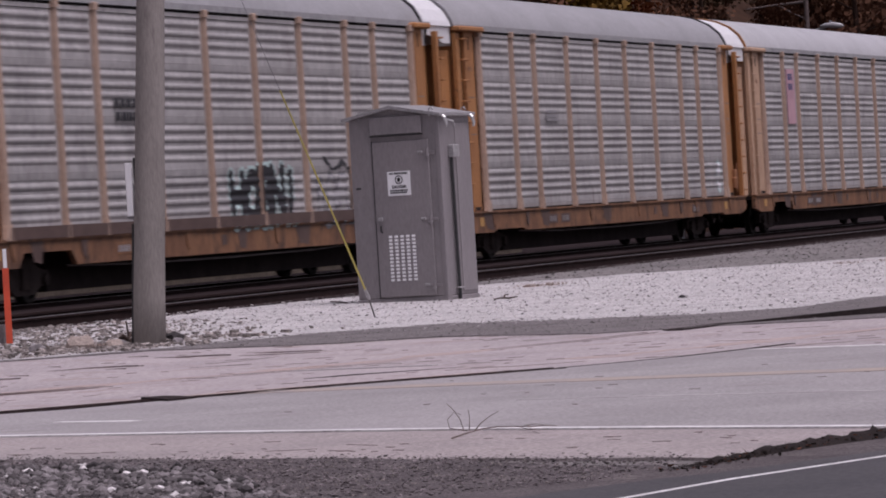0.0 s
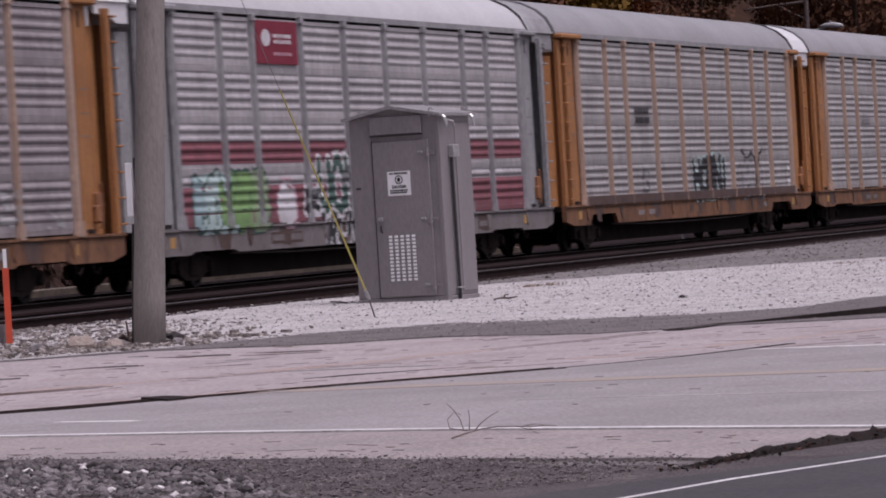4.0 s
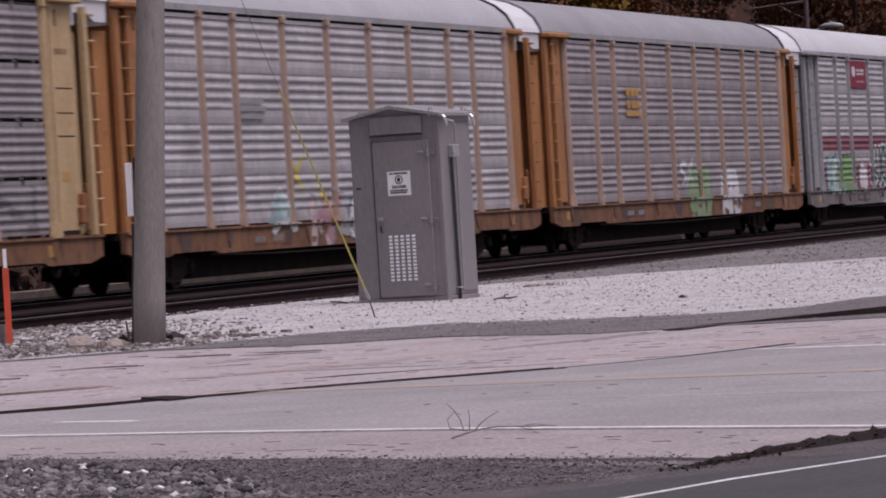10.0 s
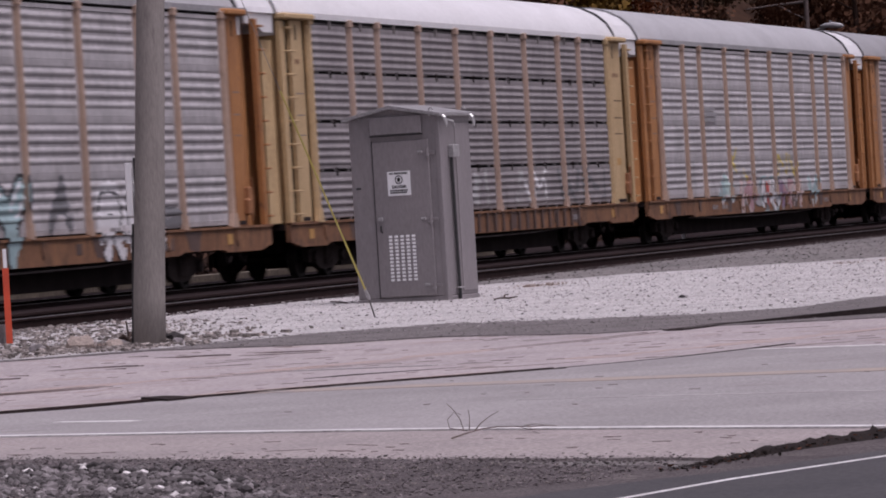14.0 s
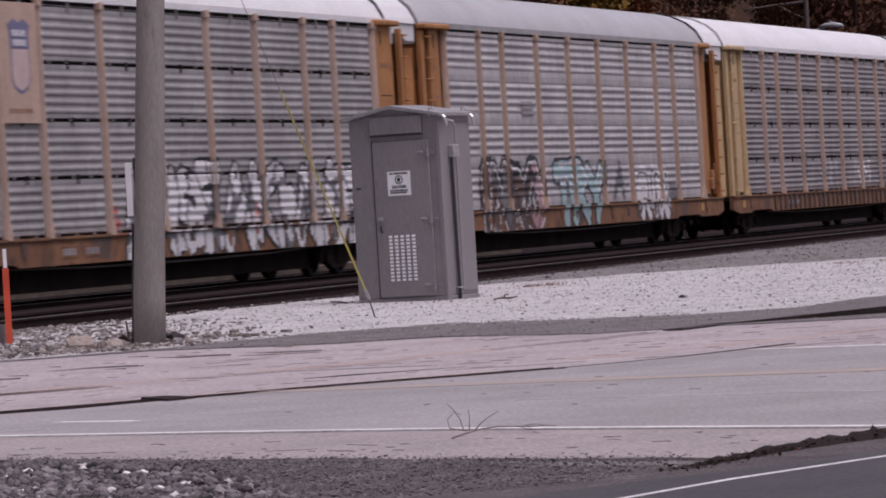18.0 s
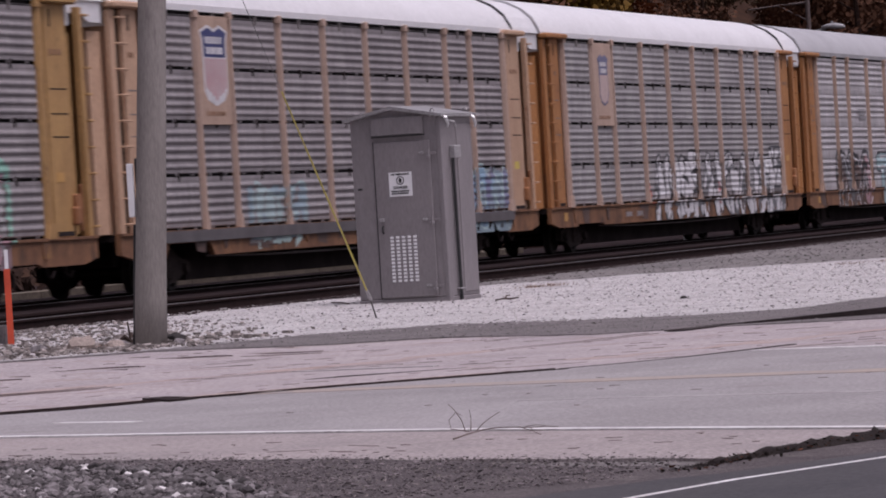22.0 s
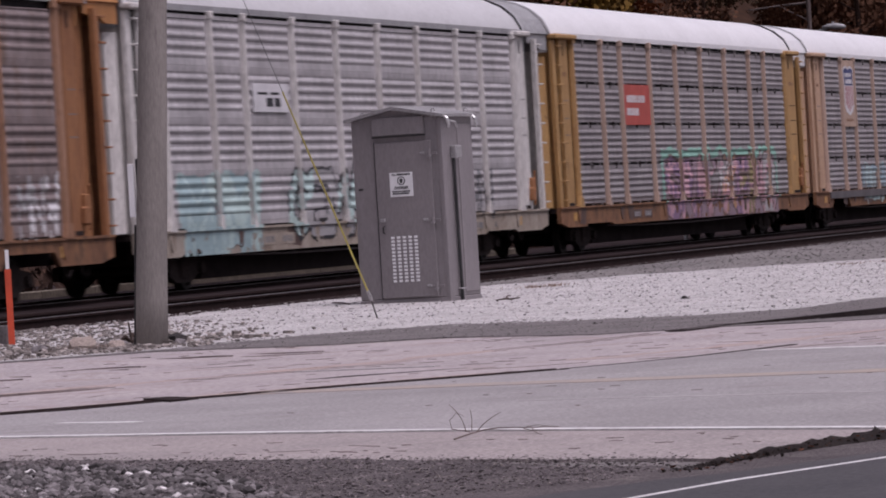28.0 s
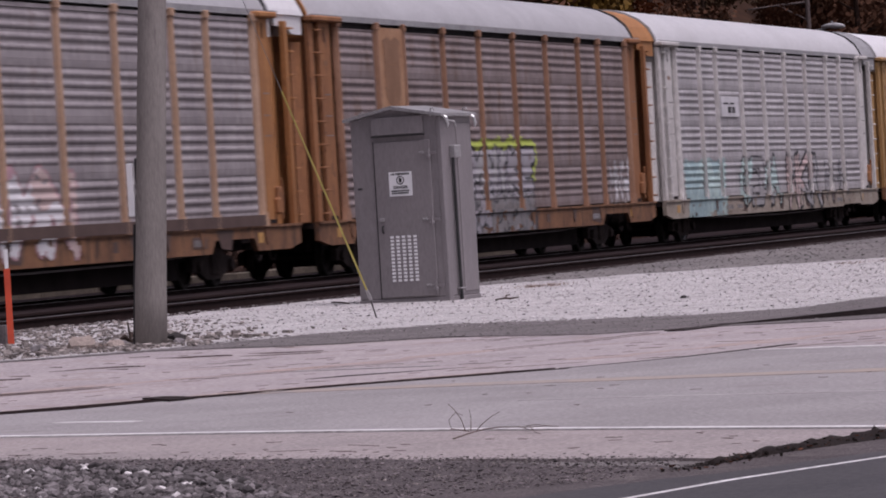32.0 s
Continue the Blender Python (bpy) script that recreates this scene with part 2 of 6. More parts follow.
EDGE_GRASS = mat("dark_turf_edge", (0.017, 0.013, 0.0125), (0.030, 0.023, 0.020), 0.95, 0, 3, 30, 0.6)
BARK = mat("dark_bark", (0.044, 0.026, 0.020), (0.034, 0.020, 0.016), 0.95, 0, 2, 20, 0.5)
HILL = mat("leaf_littered_hillside", (0.050, 0.024, 0.014), (0.032, 0.017, 0.011), 0.95, 0, 0.12, 1.5, 0.3, contrast=0.4)
LEAF_BROWN = mat("brown_autumn_leaves", (0.125, 0.060, 0.036), (0.085, 0.043, 0.028), 0.9, 0, 0.5, 4, 0)
LEAF_ORANGE = mat("orange_autumn_leaves", (0.20, 0.072, 0.03), (0.135, 0.052, 0.024), 0.9, 0, 0.5, 4, 0)
LEAF_YELLOW = mat("yellow_olive_leaves", (0.185, 0.108, 0.024), (0.12, 0.07, 0.02), 0.9, 0, 0.5, 4, 0)
LEAF_DULL = mat("dull_olive_leaves", (0.105, 0.067, 0.042), (0.078, 0.052, 0.034), 0.9, 0, 0.5, 4, 0)
PAINTS = {}


def paint(key):
    """Spray and logo paint in one of a few named colours."""
    table = {"black": (0.03, 0.03, 0.035), "white": (0.68, 0.67, 0.69), "cyan": (0.33, 0.46, 0.48), "teal": (0.24, 0.46, 0.38),
             "blue": (0.24, 0.38, 0.50), "green": (0.20, 0.36, 0.13), "lime": (0.42, 0.50, 0.09), "pink": (0.55, 0.33, 0.38),
             "purple": (0.33, 0.20, 0.36), "yellow": (0.66, 0.53, 0.12), "red": (0.48, 0.09, 0.07), "maroon": (0.24, 0.022, 0.045),
             "navy": (0.05, 0.06, 0.17), "gold": (0.55, 0.31, 0.10), "blush": (0.58, 0.45, 0.43), "slate": (0.17, 0.17, 0.27), "dust": (0.40, 0.39, 0.40), "rose": (0.42, 0.25, 0.27), "faded_brown": (0.28, 0.15, 0.085), "moss": (0.27, 0.36, 0.22), "darkgreen": (0.05, 0.11, 0.09), "grey": (0.16, 0.16, 0.17),
             "mint": (0.46, 0.60, 0.58), "brown": (0.11, 0.07, 0.06), "stencil": (0.25, 0.235, 0.235), "soot": (0.12, 0.11, 0.115), "steel": (0.25, 0.33, 0.38), "seafoam": (0.33, 0.43, 0.44), "stripe": (0.42, 0.12, 0.13), "plum": (0.24, 0.155, 0.25), "dusk": (0.30, 0.22, 0.26), "smoke": (0.31, 0.30, 0.31), "lilac": (0.36, 0.34, 0.37), "olive": (0.26, 0.22, 0.10), "apricot": (0.50, 0.28, 0.15)}
    if key not in PAINTS:
        PAINTS[key] = mat("spray_" + key, table[key], tuple(v * 0.8 for v in table[key]), 0.6, 0, 2, 20, 0.05, contrast=0.15)
    return PAINTS[key]


# ---- mesh helpers ----
class Shape:
    """Collects vertices and faces of one mesh."""

    def __init__(self):
        self.v, self.f, self.m = [], [], []

    def add(self, verts, faces, mi=0):
        o = len(self.v)
        self.v += [tuple(p) for p in verts]
        self.f += [tuple(o + i for i in f) for f in faces]
        self.m += [mi] * len(faces)
        return self

    def box(self, x0, x1, y0, y1, z0, z1, mi=0):
        return self.add([(x0, y0, z0), (x1, y0, z0), (x1, y1, z0), (x0, y1, z0), (x0, y0, z1), (x1, y0, z1), (x1, y1, z1), (x0, y1, z1)],
                        [(0, 3, 2, 1), (4, 5, 6, 7), (0, 1, 5, 4), (1, 2, 6, 5), (2, 3, 7, 6), (3, 0, 4, 7)], mi)

    def soft(self, x0, x1, y0, y1, z0, z1, c=0.01, mi=0):
        """A box with chamfered edges."""
        bm = bmesh.new()
        bmesh.ops.create_cube(bm, size=1.0)
        for p in bm.verts:
            p.co = ((x0 + x1) / 2 + p.co.x * (x1 - x0), (y0 + y1) / 2 + p.co.y * (y1 - y0), (z0 + z1) / 2 + p.co.z * (z1 - z0))
        bmesh.ops.bevel(bm, geom=bm.edges[:], offset=c, segments=1, affect="EDGES")
        bm.verts.index_update()
        self.add([tuple(p.co) for p in bm.verts], [tuple(q.index for q in f.verts) for f in bm.faces], mi)
        bm.free()
        return self

    def prism(self, ring, axis, a, b, mi=0):
        """A closed outline (u, w) pulled from a to b along x, y or z."""
        put = {"x": lambda u, w, t: (t, u, w), "y": lambda u, w, t: (u, t, w), "z": lambda u, w, t: (u, w, t)}[axis]
        n = len(ring)
        return self.add([put(u, w, a) for u, w in ring] + [put(u, w, b) for u, w in ring],
                        [tuple(range(n))[::-1], tuple(range(n, 2 * n))] + [(i, (i + 1) % n, n + (i + 1) % n, n + i) for i in range(n)], mi)

    def tube(self, path, radii, n=8, mi=0):
        """A round bar along a path, with a radius for each point."""
        path = [Vector(p) for p in path]
        if not isinstance(radii, (list, tuple)):
            radii = [radii] * len(path)
        rings = []
        for i, p in enumerate(path):
            d = (path[min(i + 1, len(path) - 1)] - path[max(i - 1, 0)]).normalized()
            side = d.cross(Vector((0.31, 0.21, 0.93))).normalized()
            if side.length < 0.5:
                side = Vector((1, 0, 0))
            up = d.cross(side)
            rings.append([p + radii[i] * (math.cos(6.28318 * k / n) * side + math.sin(6.28318 * k / n) * up) for k in range(n)])
        k = len(path)
        faces = [(i * n + j, i * n + (j + 1) % n, (i + 1) * n + (j + 1) % n, (i + 1) * n + j) for i in range(k - 1) for j in range(n)]
        faces += [tuple(range(n))[::-1], tuple(range((k - 1) * n, k * n))]
        return self.add([q for r in rings for q in r], faces, mi)

    def mesh(self, name, mats=(), smooth=False):
        me = bpy.data.meshes.new(name)
        me.from_pydata(self.v, [], self.f)
        for m in mats:
            me.materials.append(m)
        if len(mats) > 1:
            me.polygons.foreach_set("material_index", self.m)
        if smooth:
            me.polygons.foreach_set("use_smooth", [True] * len(me.polygons))
        me.update()
        return me


def part(name, shape, material, parent, label="", at=None, smooth=False, kind=""):
    """Links a shape or a ready mesh as one mesh object under a thing or a part."""
    mats = material if isinstance(material, (list, tuple)) else [material]
    me = shape if isinstance(shape, bpy.types.Mesh) else shape.mesh(name, mats, smooth)
    ob = new(name, me)
    if isinstance(shape, bpy.types.Mesh):
        if not me.materials:
            me.materials.append(mats[0])
        if me.materials[0] != mats[0]:
            ob.material_slots[0].link = "OBJECT"
            ob.material_slots[0].material = mats[0]
    if parent:
        ob.parent = parent
    if at:
        ob.location = at
    return tagged(ob, label, kind=kind)


def thing(name, label, category, m=None, group="", kind=""):
    ob = new(name)
    ob.empty_display_size = 0.3
    if m:
        ob.matrix_world = m
    return tagged(ob, label, category, group, kind)


def ground_z(y):
    return float(np.interp(y, [14.5, 17.5, 21.2, 22.0], [0.0, 0.085, 0.13, 0.04]))


# ---- ground ----
def hill(x, y):
    bump = 1.2 * noise.noise(Vector((x * 0.03, y * 0.03, 3.0)))
    return max(0.0, min(46.0, 0.7 * (y - 46))) + (bump if y > 50 else 0)


def build_ground():
    xs = sorted({*np.linspace(-900, -20, 23), *np.linspace(-20, 160, 91), *np.linspace(160, 420, 40), *np.linspace(420, 2500, 16)})
    ys = sorted({*np.linspace(-900, 0, 16), *np.linspace(0, 14, 8), *np.linspace(14.5, 22.5, 17), *np.linspace(23, 46, 14),
                 *np.linspace(46, 130, 30), *np.linspace(130, 1500, 12)})
    s = Shape()
    nx = len(xs)
    for y in ys:
        for x in xs:
            z = ground_z(y) + hill(x, y) - 0.012
            if 15 < y < 21.5:
                z += 0.02 * noise.noise(Vector((x * 0.9, y * 0.9, 0)))
            s.v.append((x, y, z))
    for j in range(len(ys) - 1):
        for i in range(nx - 1):
            s.f.append((j * nx + i, j * nx + i + 1, (j + 1) * nx + i + 1, (j + 1) * nx + i))
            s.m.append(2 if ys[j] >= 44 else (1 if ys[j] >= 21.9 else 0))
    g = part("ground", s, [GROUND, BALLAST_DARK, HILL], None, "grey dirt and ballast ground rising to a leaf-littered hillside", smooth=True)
    tagged(g, category="ground", kind="structure")


build_ground()


def wander(a, b, n, amount, seed):
    """Points from a to b with an uneven, frayed course."""
    a, b = Vector((*a, 0)), Vector((*b, 0))
    side = Vector((-(b - a).y, (b - a).x, 0)).normalized()
    out = []
    for i in range(n):
        t = i / n
        out.append(a.lerp(b, t) + side * amount * (noise.noise(Vector((i * 0.37, seed, 0.5))) + 0.5 * noise.noise(Vector((i * 1.3, seed, 4.5)))) * (1 if 0 < i else 0))
    return [(p.x, p.y) for p in out]


def sheet(name, corners, material, label, category, z=0.0, fray=0.0, seed=1, follow=False):
    """A flat piece of paving or loose stone with frayed edges, laid over the ground."""
    ring = []
    for i, c in enumerate(corners):
        d = corners[(i + 1) % len(corners)]
        n = max(2, int((Vector(c) - Vector(d)).length / 0.35)) if fray else 1
        ring += wander(c, d, min(n, 140), fray, seed + i * 3.7)
    bm = bmesh.new()
    vs = [bm.verts.new((x, y, z)) for x, y in ring]
    for tri in tessellate_polygon([[Vector((x, y, 0)) for x, y in ring]]):
        a, b, c = (vs[k] for k in tri)
        if (b.co - a.co).cross(c.co - a.co).z < 0:
            b, c = c, b
        bm.faces.new((a, b, c))
    if follow:
        for cut in range(48):
            y = 14.0 + cut * 0.18
            bmesh.ops.bisect_plane(bm, geom=bm.verts[:] + bm.edges[:] + bm.faces[:], plane_co=(0, y, 0), plane_no=(0, 1, 0))
        for v in bm.verts:
            v.co.z = ground_z(v.co.y) + z
    rim = [e for e in bm.edges if len(e.link_faces) == 1]
    for v in [g for g in bmesh.ops.extrude_edge_only(bm, edges=rim)["geom"] if isinstance(g, bmesh.types.BMVert)]:
        v.co.z -= 0.03
    me = bpy.data.meshes.new(name)
    bm.to_mesh(me)
    bm.free()
    me.materials.append(material)
    return tagged(new(name, me), label, category, kind="structure")


# White limestone between the road and the rails, its far edge closing on the rails to the west.
sheet("gravel", [(42, 20.9), (56, 20.9), (62, 20.6), (68, 19.8), (72, 17.9), (78, 15.7), (95, 13.0), (95, 9.5), (60, 10.2), (52.3, 10.5), (48.7, 10.9), (48.0, 11.7), (48.5, 13.3), (49.3, 15.0), (46.3, 15.9), (43.4, 16.45), (41.3, 17.4), (41.6, 20.2), (40, 20.8)],
      GRAVEL, "white crushed limestone gravel beside the tracks", "gravel", 0.012, 0.3, 5.0, True)
# The road, a pinkish worn apron along its far side, and the shoulder by the camera.
sheet("road", [(42, 40), (24.4, 10.0), (21.2, 4.6), (12.3, -10), (30, -14), (46.5, 4), (47.3, 9.0), (44.6, 12.4), (44.6, 13.8), (43.4, 16.3), (41.2, 17.2), (41.5, 20.5), (58, 44)],
      SHOULDER, "dusty worn road shoulder beside the carriageway", "road", 0.004, 0.1, 9.0, True)
sheet("apron", [(44, 26), (36, 24), (30, 16), (28, 10), (27, 4), (30, 0), (40, 0), (46.3, 8.0), (43.6, 11.6), (44.3, 13.4), (43.2, 16.1), (41.1, 17.0), (41.3, 20.3)],
      ROAD_PINK, "pinkish worn concrete apron round the street rails", "pavement", 0.008, 0.0, 1, True)
sheet("carriageway", [(44.0, 41), (27.22, 11.24), (26.37, 9.45), (25.52, 7.80), (24.56, 6.25), (23.64, 4.83), (15.4, -10), (28.0, -10), (35.6, 7.0), (36.5, 8.55), (34.17, 9.5), (32.86, 10.9), (31.74, 11.85), (30.7, 12.75), (31.0, 15.4), (46.6, 41)],
      ROAD, "worn grey asphalt carriageway", "road", 0.012, 0.0, 1, True)
sheet("dirt_strip", [(41.3, 17.0), (44.0, 16.1), (46.3, 15.8), (49.3, 14.9), (48.5, 13.2), (48.0, 11.6), (48.7, 10.8), (52.3, 10.4), (80, 9.6), (80, 6.0), (43.1, 6.6), (43.3, 8.6), (43.4, 10.3), (42.9, 11.55), (44.7, 13.6), (43.3, 16.2)],
      BALLAST, "grey dirt and grit between road and gravel", "ground", 0.016, 0.12, 17.0, True)


def strip(points, width, z, depth=0.012):
    """A ribbon along a line on the ground."""
    s = Shape()
    pts = [Vector((*p, 0)) for p in points]
    v = []
    for i, p in enumerate(pts):
        d = (pts[min(i + 1, len(pts) - 1)] - pts[max(i - 1, 0)]).normalized()
        wide = width[i] if isinstance(width, (list, tuple)) else width
        top = z[i] if isinstance(z, (list, tuple)) else z
        side = Vector((-d.y, d.x, 0)) * wide / 2
        for q, h in ((side, top - depth), (side, top), (-side, top), (-side, top - depth)):
            v.append((p.x + q.x, p.y + q.y, h))
    n = len(pts)
    faces = [(4 * i + j + 1, 4 * i + 5 + j, 4 * i + 4 + j, 4 * i + j) for i in range(n - 1) for j in range(3)]
    return s.add(v, faces + [(0, 1, 2, 3), (4 * n - 1, 4 * n - 2, 4 * n - 3, 4 * n - 4)])


def marking(name, points, width, material, label, z=0.0148):
    return tagged(part(name, strip(points, width, z), material, None, label), category="road marking", kind="structure")


marking("edge_line", [(36, 27.0), (27.25, 11.23), (26.4, 9.44), (25.55, 7.79), (24.59, 6.24), (23.67, 4.82), (20.9, 0)], 0.105, LINE_WHITE, "worn white edge line on the road")
marking("far_edge_line", [(36.31, 8.45), (35.8, 7.26), (32.2, 0)], 0.13, LINE_WHITE, "worn white line on the far road edge")
marking("centre_line", [(32.4, 11.3), (32.04, 9.75), (31.5, 7.87), (31.02, 6.3), (29.0, 0)], 0.45, LINE_YELLOW, "faded yellow centre line")
marking("lane_mark", [(28.86, 11.48), (28.46, 10.77)], 0.10, LINE_WHITE, "worn white road mark")
marking("worn_streak", [(28.9, 8.3), (28.6, 7.4), (28.1, 6.3), (27.5, 5.0)], [0.02, 0.09, 0.08, 0.05], LINE_FAINT, "pale worn streak along the lane", 0.0135)
marking("lane_mark", [(36.68, 12.45), (36.32, 11.11)], 0.10, LINE_FAINT, "faint worn white road mark")

# Street rails sunk in the road: a steel head between dark flangeways.
for run, wide, up in (([(28.2, 15.0), (30.67, 12.62), (30.95, 12.2), (31.74, 11.74), (32.07, 11.42), (32.86, 10.81), (33.43, 10.17), (34.17, 9.42)], 0.06, [0.022, 0.022, 0.021, 0.02, 0.018, 0.0165, 0.0175, 0.016]),
                      ([(32.4, 16.0), (34.36, 14.14), (34.75, 13.8), (35.2, 13.5)], 0.08, [0.016, 0.016, 0.0145, 0.012]), ([(36.0, 13.15), (36.41, 12.7), (37.18, 12.11)], 0.05, [0.0095, 0.0105, 0.0095]),
                      ([(39.67, 11.6), (40.96, 11.01), (42.3, 10.75)], 0.06, [0.0095, 0.011, 0.012]), ([(42.6, 10.65), (43.82, 10.41), (44.72, 9.05), (46, 7)], 0.18, [0.017, 0.019, 0.02, 0.02])):
    rail = thing("street_rail", "worn steel rail sunk in the road between dark flangeways", "rail", group="street rails", kind="structure")
    main = wide in (0.06, 0.18) and run[0][0] != 39.67
    part("flangeway", strip(run, wide if main else 0.035, up), TAR if main else CRACK, rail, "dark flangeway groove")
    part("rail_head", strip([(x + 0.2, y + 0.15) for x, y in run], 0.035, up), RAIL_SIDE if main else CRACK, rail, "rusty steel rail head")
rail = thing("spur_rail", "rusty rail standing proud of the dirt", "rail", kind="structure")
part("rail_body", strip([(43.75, 10.5), (43.95, 10.1), (44.3, 9.6), (44.75, 9.08), (46.6, 6.2)], 0.10, [0.02, 0.036, 0.056, 0.08, 0.105], 0.12), UNDER, rail)
RUST_STAIN = mat("rust_stained_concrete", (0.40, 0.315, 0.285), (0.355, 0.295, 0.28), 0.9, 0, 1.3, 24, 0.4, 1, (0.37, 0.325, 0.325), 0.5, contrast=0.3)
for run, wide in (([(28.6, 15.2), (31.0, 12.95), (32.3, 11.95), (33.3, 10.95), (34.5, 9.75)], 0.45), ([(33.0, 16.4), (35.0, 14.3), (36.6, 13.0), (38.2, 12.2), (40.2, 11.6)], 0.7), ([(36.2, 9.9), (37.6, 9.1), (40.0, 8.2), (43.0, 7.2)], 0.6)):
    pts = [Vector((*a, 0)).lerp(Vector((*b, 0)), k / 5) for a, b in zip(run, run[1:]) for k in range(5)]
    marking("rust_stain", [(p.x, p.y) for p in pts], [wide * (0.55 + 0.45 * math.sin(1.7 * k) * math.sin(0.6 * k + 1)) for k in range(len(pts))], RUST_STAIN, "rust-stained concrete beside the street rail", 0.0094)
marking("tar_seam", [(28.4, 15.2), (30.95, 12.75), (31.6, 12.15), (32.0, 11.9)], 0.05, TAR, "black tar seam in the road", 0.0205)
marking("tar_seam", [(34.76, 11.71), (35.0, 11.45), (35.27, 11.12), (35.66, 10.67)], [0.03, 0.09, 0.06, 0.02], TAR, "black tar seam in the road", [0.010, 0.0145, 0.012, 0.0095])
marking("tar_seam", [(34.3, 9.5), (34.8, 9.15), (35.41, 8.84)], 0.045, TAR, "black tar seam in the road", 0.0145)
marking("tar_seam", [(35.41, 8.84), (36.2, 8.6), (37.27, 8.34)], 0.07, TAR, "black tar seam in the road", [0.0145, 0.0155, 0.0135])
sheet("tar_patch", [(32.12, 12.1), (32.24, 11.97), (32.0, 11.72), (31.8, 11.55), (31.5, 11.66), (31.75, 11.85)], TAR, "black tar patch beside the street rail", "road", 0.027, 0.05, 3.0)
rnd = random.Random(7)


def crack(x, y, a, ln, wide, base, label):
    """A broken, tapering crack filled with dirt."""
    n = max(3, int(ln / 0.12) + 2)
    pts, ws = [], []
    for i in range(n):
        pts.append((x, y))
        ws.append(wide * math.sin(math.pi * (i + 0.35) / (n - 0.3)) * rnd.uniform(0.4, 1.5) + 0.004)
        a += rnd.uniform(-0.45, 0.45)
        x += ln / n * math.cos(a)
        y += ln / n * math.sin(a)
    marking("road_crack", pts, ws, CRACK, label, base + 0.0022)


for k in range(190):
    x, y = rnd.uniform(32.5, 44.0), rnd.uniform(7.0, 16.0)
    ln = rnd.uniform(0.06, 0.3) if k % 8 else rnd.uniform(0.5, 1.4)
    crack(x, y, rnd.uniform(-1.7, -0.6), ln, rnd.uniform(0.02, 0.08) if ln < 0.4 else 0.03, ground_z(y) + 0.008, "dark crack in the worn pavement")
for k in range(40):
    y = rnd.uniform(5.3, 10.8)
    x = 23.9 + (y - 5) * 0.42 + rnd.uniform(-1.5, -0.2)
    crack(x, y, rnd.uniform(-2.5, -1.6), rnd.uniform(0.03, 0.16) if k % 8 else rnd.uniform(0.3, 0.5), rnd.uniform(0.01, 0.05), 0.004, "dark crack in the road shoulder")
for k in range(16):
    y = rnd.uniform(5.5, 10.5)
    crack(26.2 + (y - 6) * 0.55 + rnd.uniform(0.2, 6.0), y, rnd.uniform(-2.2, -1.0), rnd.uniform(0.03, 0.12), rnd.uniform(0.02, 0.05), 0.012, "dark crack in the asphalt")

# The near corner: a side road with its own white line, turf edge and loose grit.
sheet("side_road", [(16.4, 6.3), (18.91, 5.45), (19.78, 5.05), (19.99, 4.85), (21.27, 4.30), (24.2, 3.2), (26, -6), (10, -6), (10, 8)], FRESH_ASPHALT, "dark asphalt of the side road", "road", 0.030)
marking("side_line", [(16.4, 5.42), (18.48, 4.91), (19.53, 4.66), (20.72, 4.23), (23.6, 3.2)], 0.038, LINE_WHITE, "white edge line of the side road", 0.033)
sheet("verge", [(26, 12.9), (24.07, 9.93), (22.95, 7.88), (22.13, 6.76), (20.67, 5.19), (21.6, 4.95), (22.8, 4.6), (22.4, 3.9), (19.0, 4.9), (16, 6.0), (13, 8.5), (18, 14)], VERGE, "dark grit verge beside the road", "ground", 0.022, 0.13, 21.0)

# ---- loose stones ----
def scatter(name, n, place, size, material, label, seed, flat=0.6, category="gravel", round_=False):
    """Many loose stones in one mesh."""
    r = np.random.RandomState(seed)
    bm = bmesh.new()
    if round_:
        bmesh.ops.create_icosphere(bm, subdivisions=1, radius=1.0)
    else:
        bmesh.ops.create_cube(bm, size=1.2)
    bm.verts.index_update()
    lump = np.array([tuple(v.co) for v in bm.verts])
    quads = np.array([[v.index for v in f.verts] for f in bm.faces])
    bm.free()
    k = len(lump)
    rough = 0.2 if round_ else 0.38
    verts, faces = [], []
    for i in range(n):
        x, y, z = place(r)
        s = r.uniform(*size) * (0.6 + 0.8 * r.rand() ** 2)
        v = (lump + r.uniform(-rough, rough, (k, 3))) * s * 0.5 * np.array([1, r.uniform(0.6, 1), flat])
        a = r.rand() * 6.28
        c, d = math.cos(a), math.sin(a)
        v = np.stack([v[:, 0] * c - v[:, 1] * d + x, v[:, 0] * d + v[:, 1] * c + y, v[:, 2] + z + s * 0.1], 1)
        verts.append(v)
        faces.append(quads + k * i)
    me = bpy.data.meshes.new(name)
    me.from_pydata(np.concatenate(verts).tolist(), [], np.concatenate(faces).tolist())
    me.materials.append(material)
    return tagged(new(name, me), label, category, kind="stuff")


def in_gravel(r):
    while True:
        x, y = r.uniform(40, 82), r.uniform(10.5, 21.6)
        top = np.interp(x, [40, 58, 68, 72, 78, 82], [21.5, 21.4, 19.7, 17.8, 15.6, 14.5])
        low = np.interp(x, [41, 46.5, 48.2, 49.5, 82], [17.2, 15.9, 13.4, 10.9, 10.0])
        if low < y < top and abs(y / x - 0.30) < 0.13:
            return x, y, ground_z(y) + 0.012


def in_corner(r):
    while True:
        x, y = r.uniform(18.3, 23.7), r.uniform(6.6, 10.2)
        rim = np.interp(y, [6.8, 7.27, 7.92, 8.54, 9.12, 9.7], [19.9, 20.9, 22.1, 22.95, 23.2, 23.4])
        if x < rim - 0.25 * abs(r.randn()) and y / x > 0.340:
            return x, y, 0.018


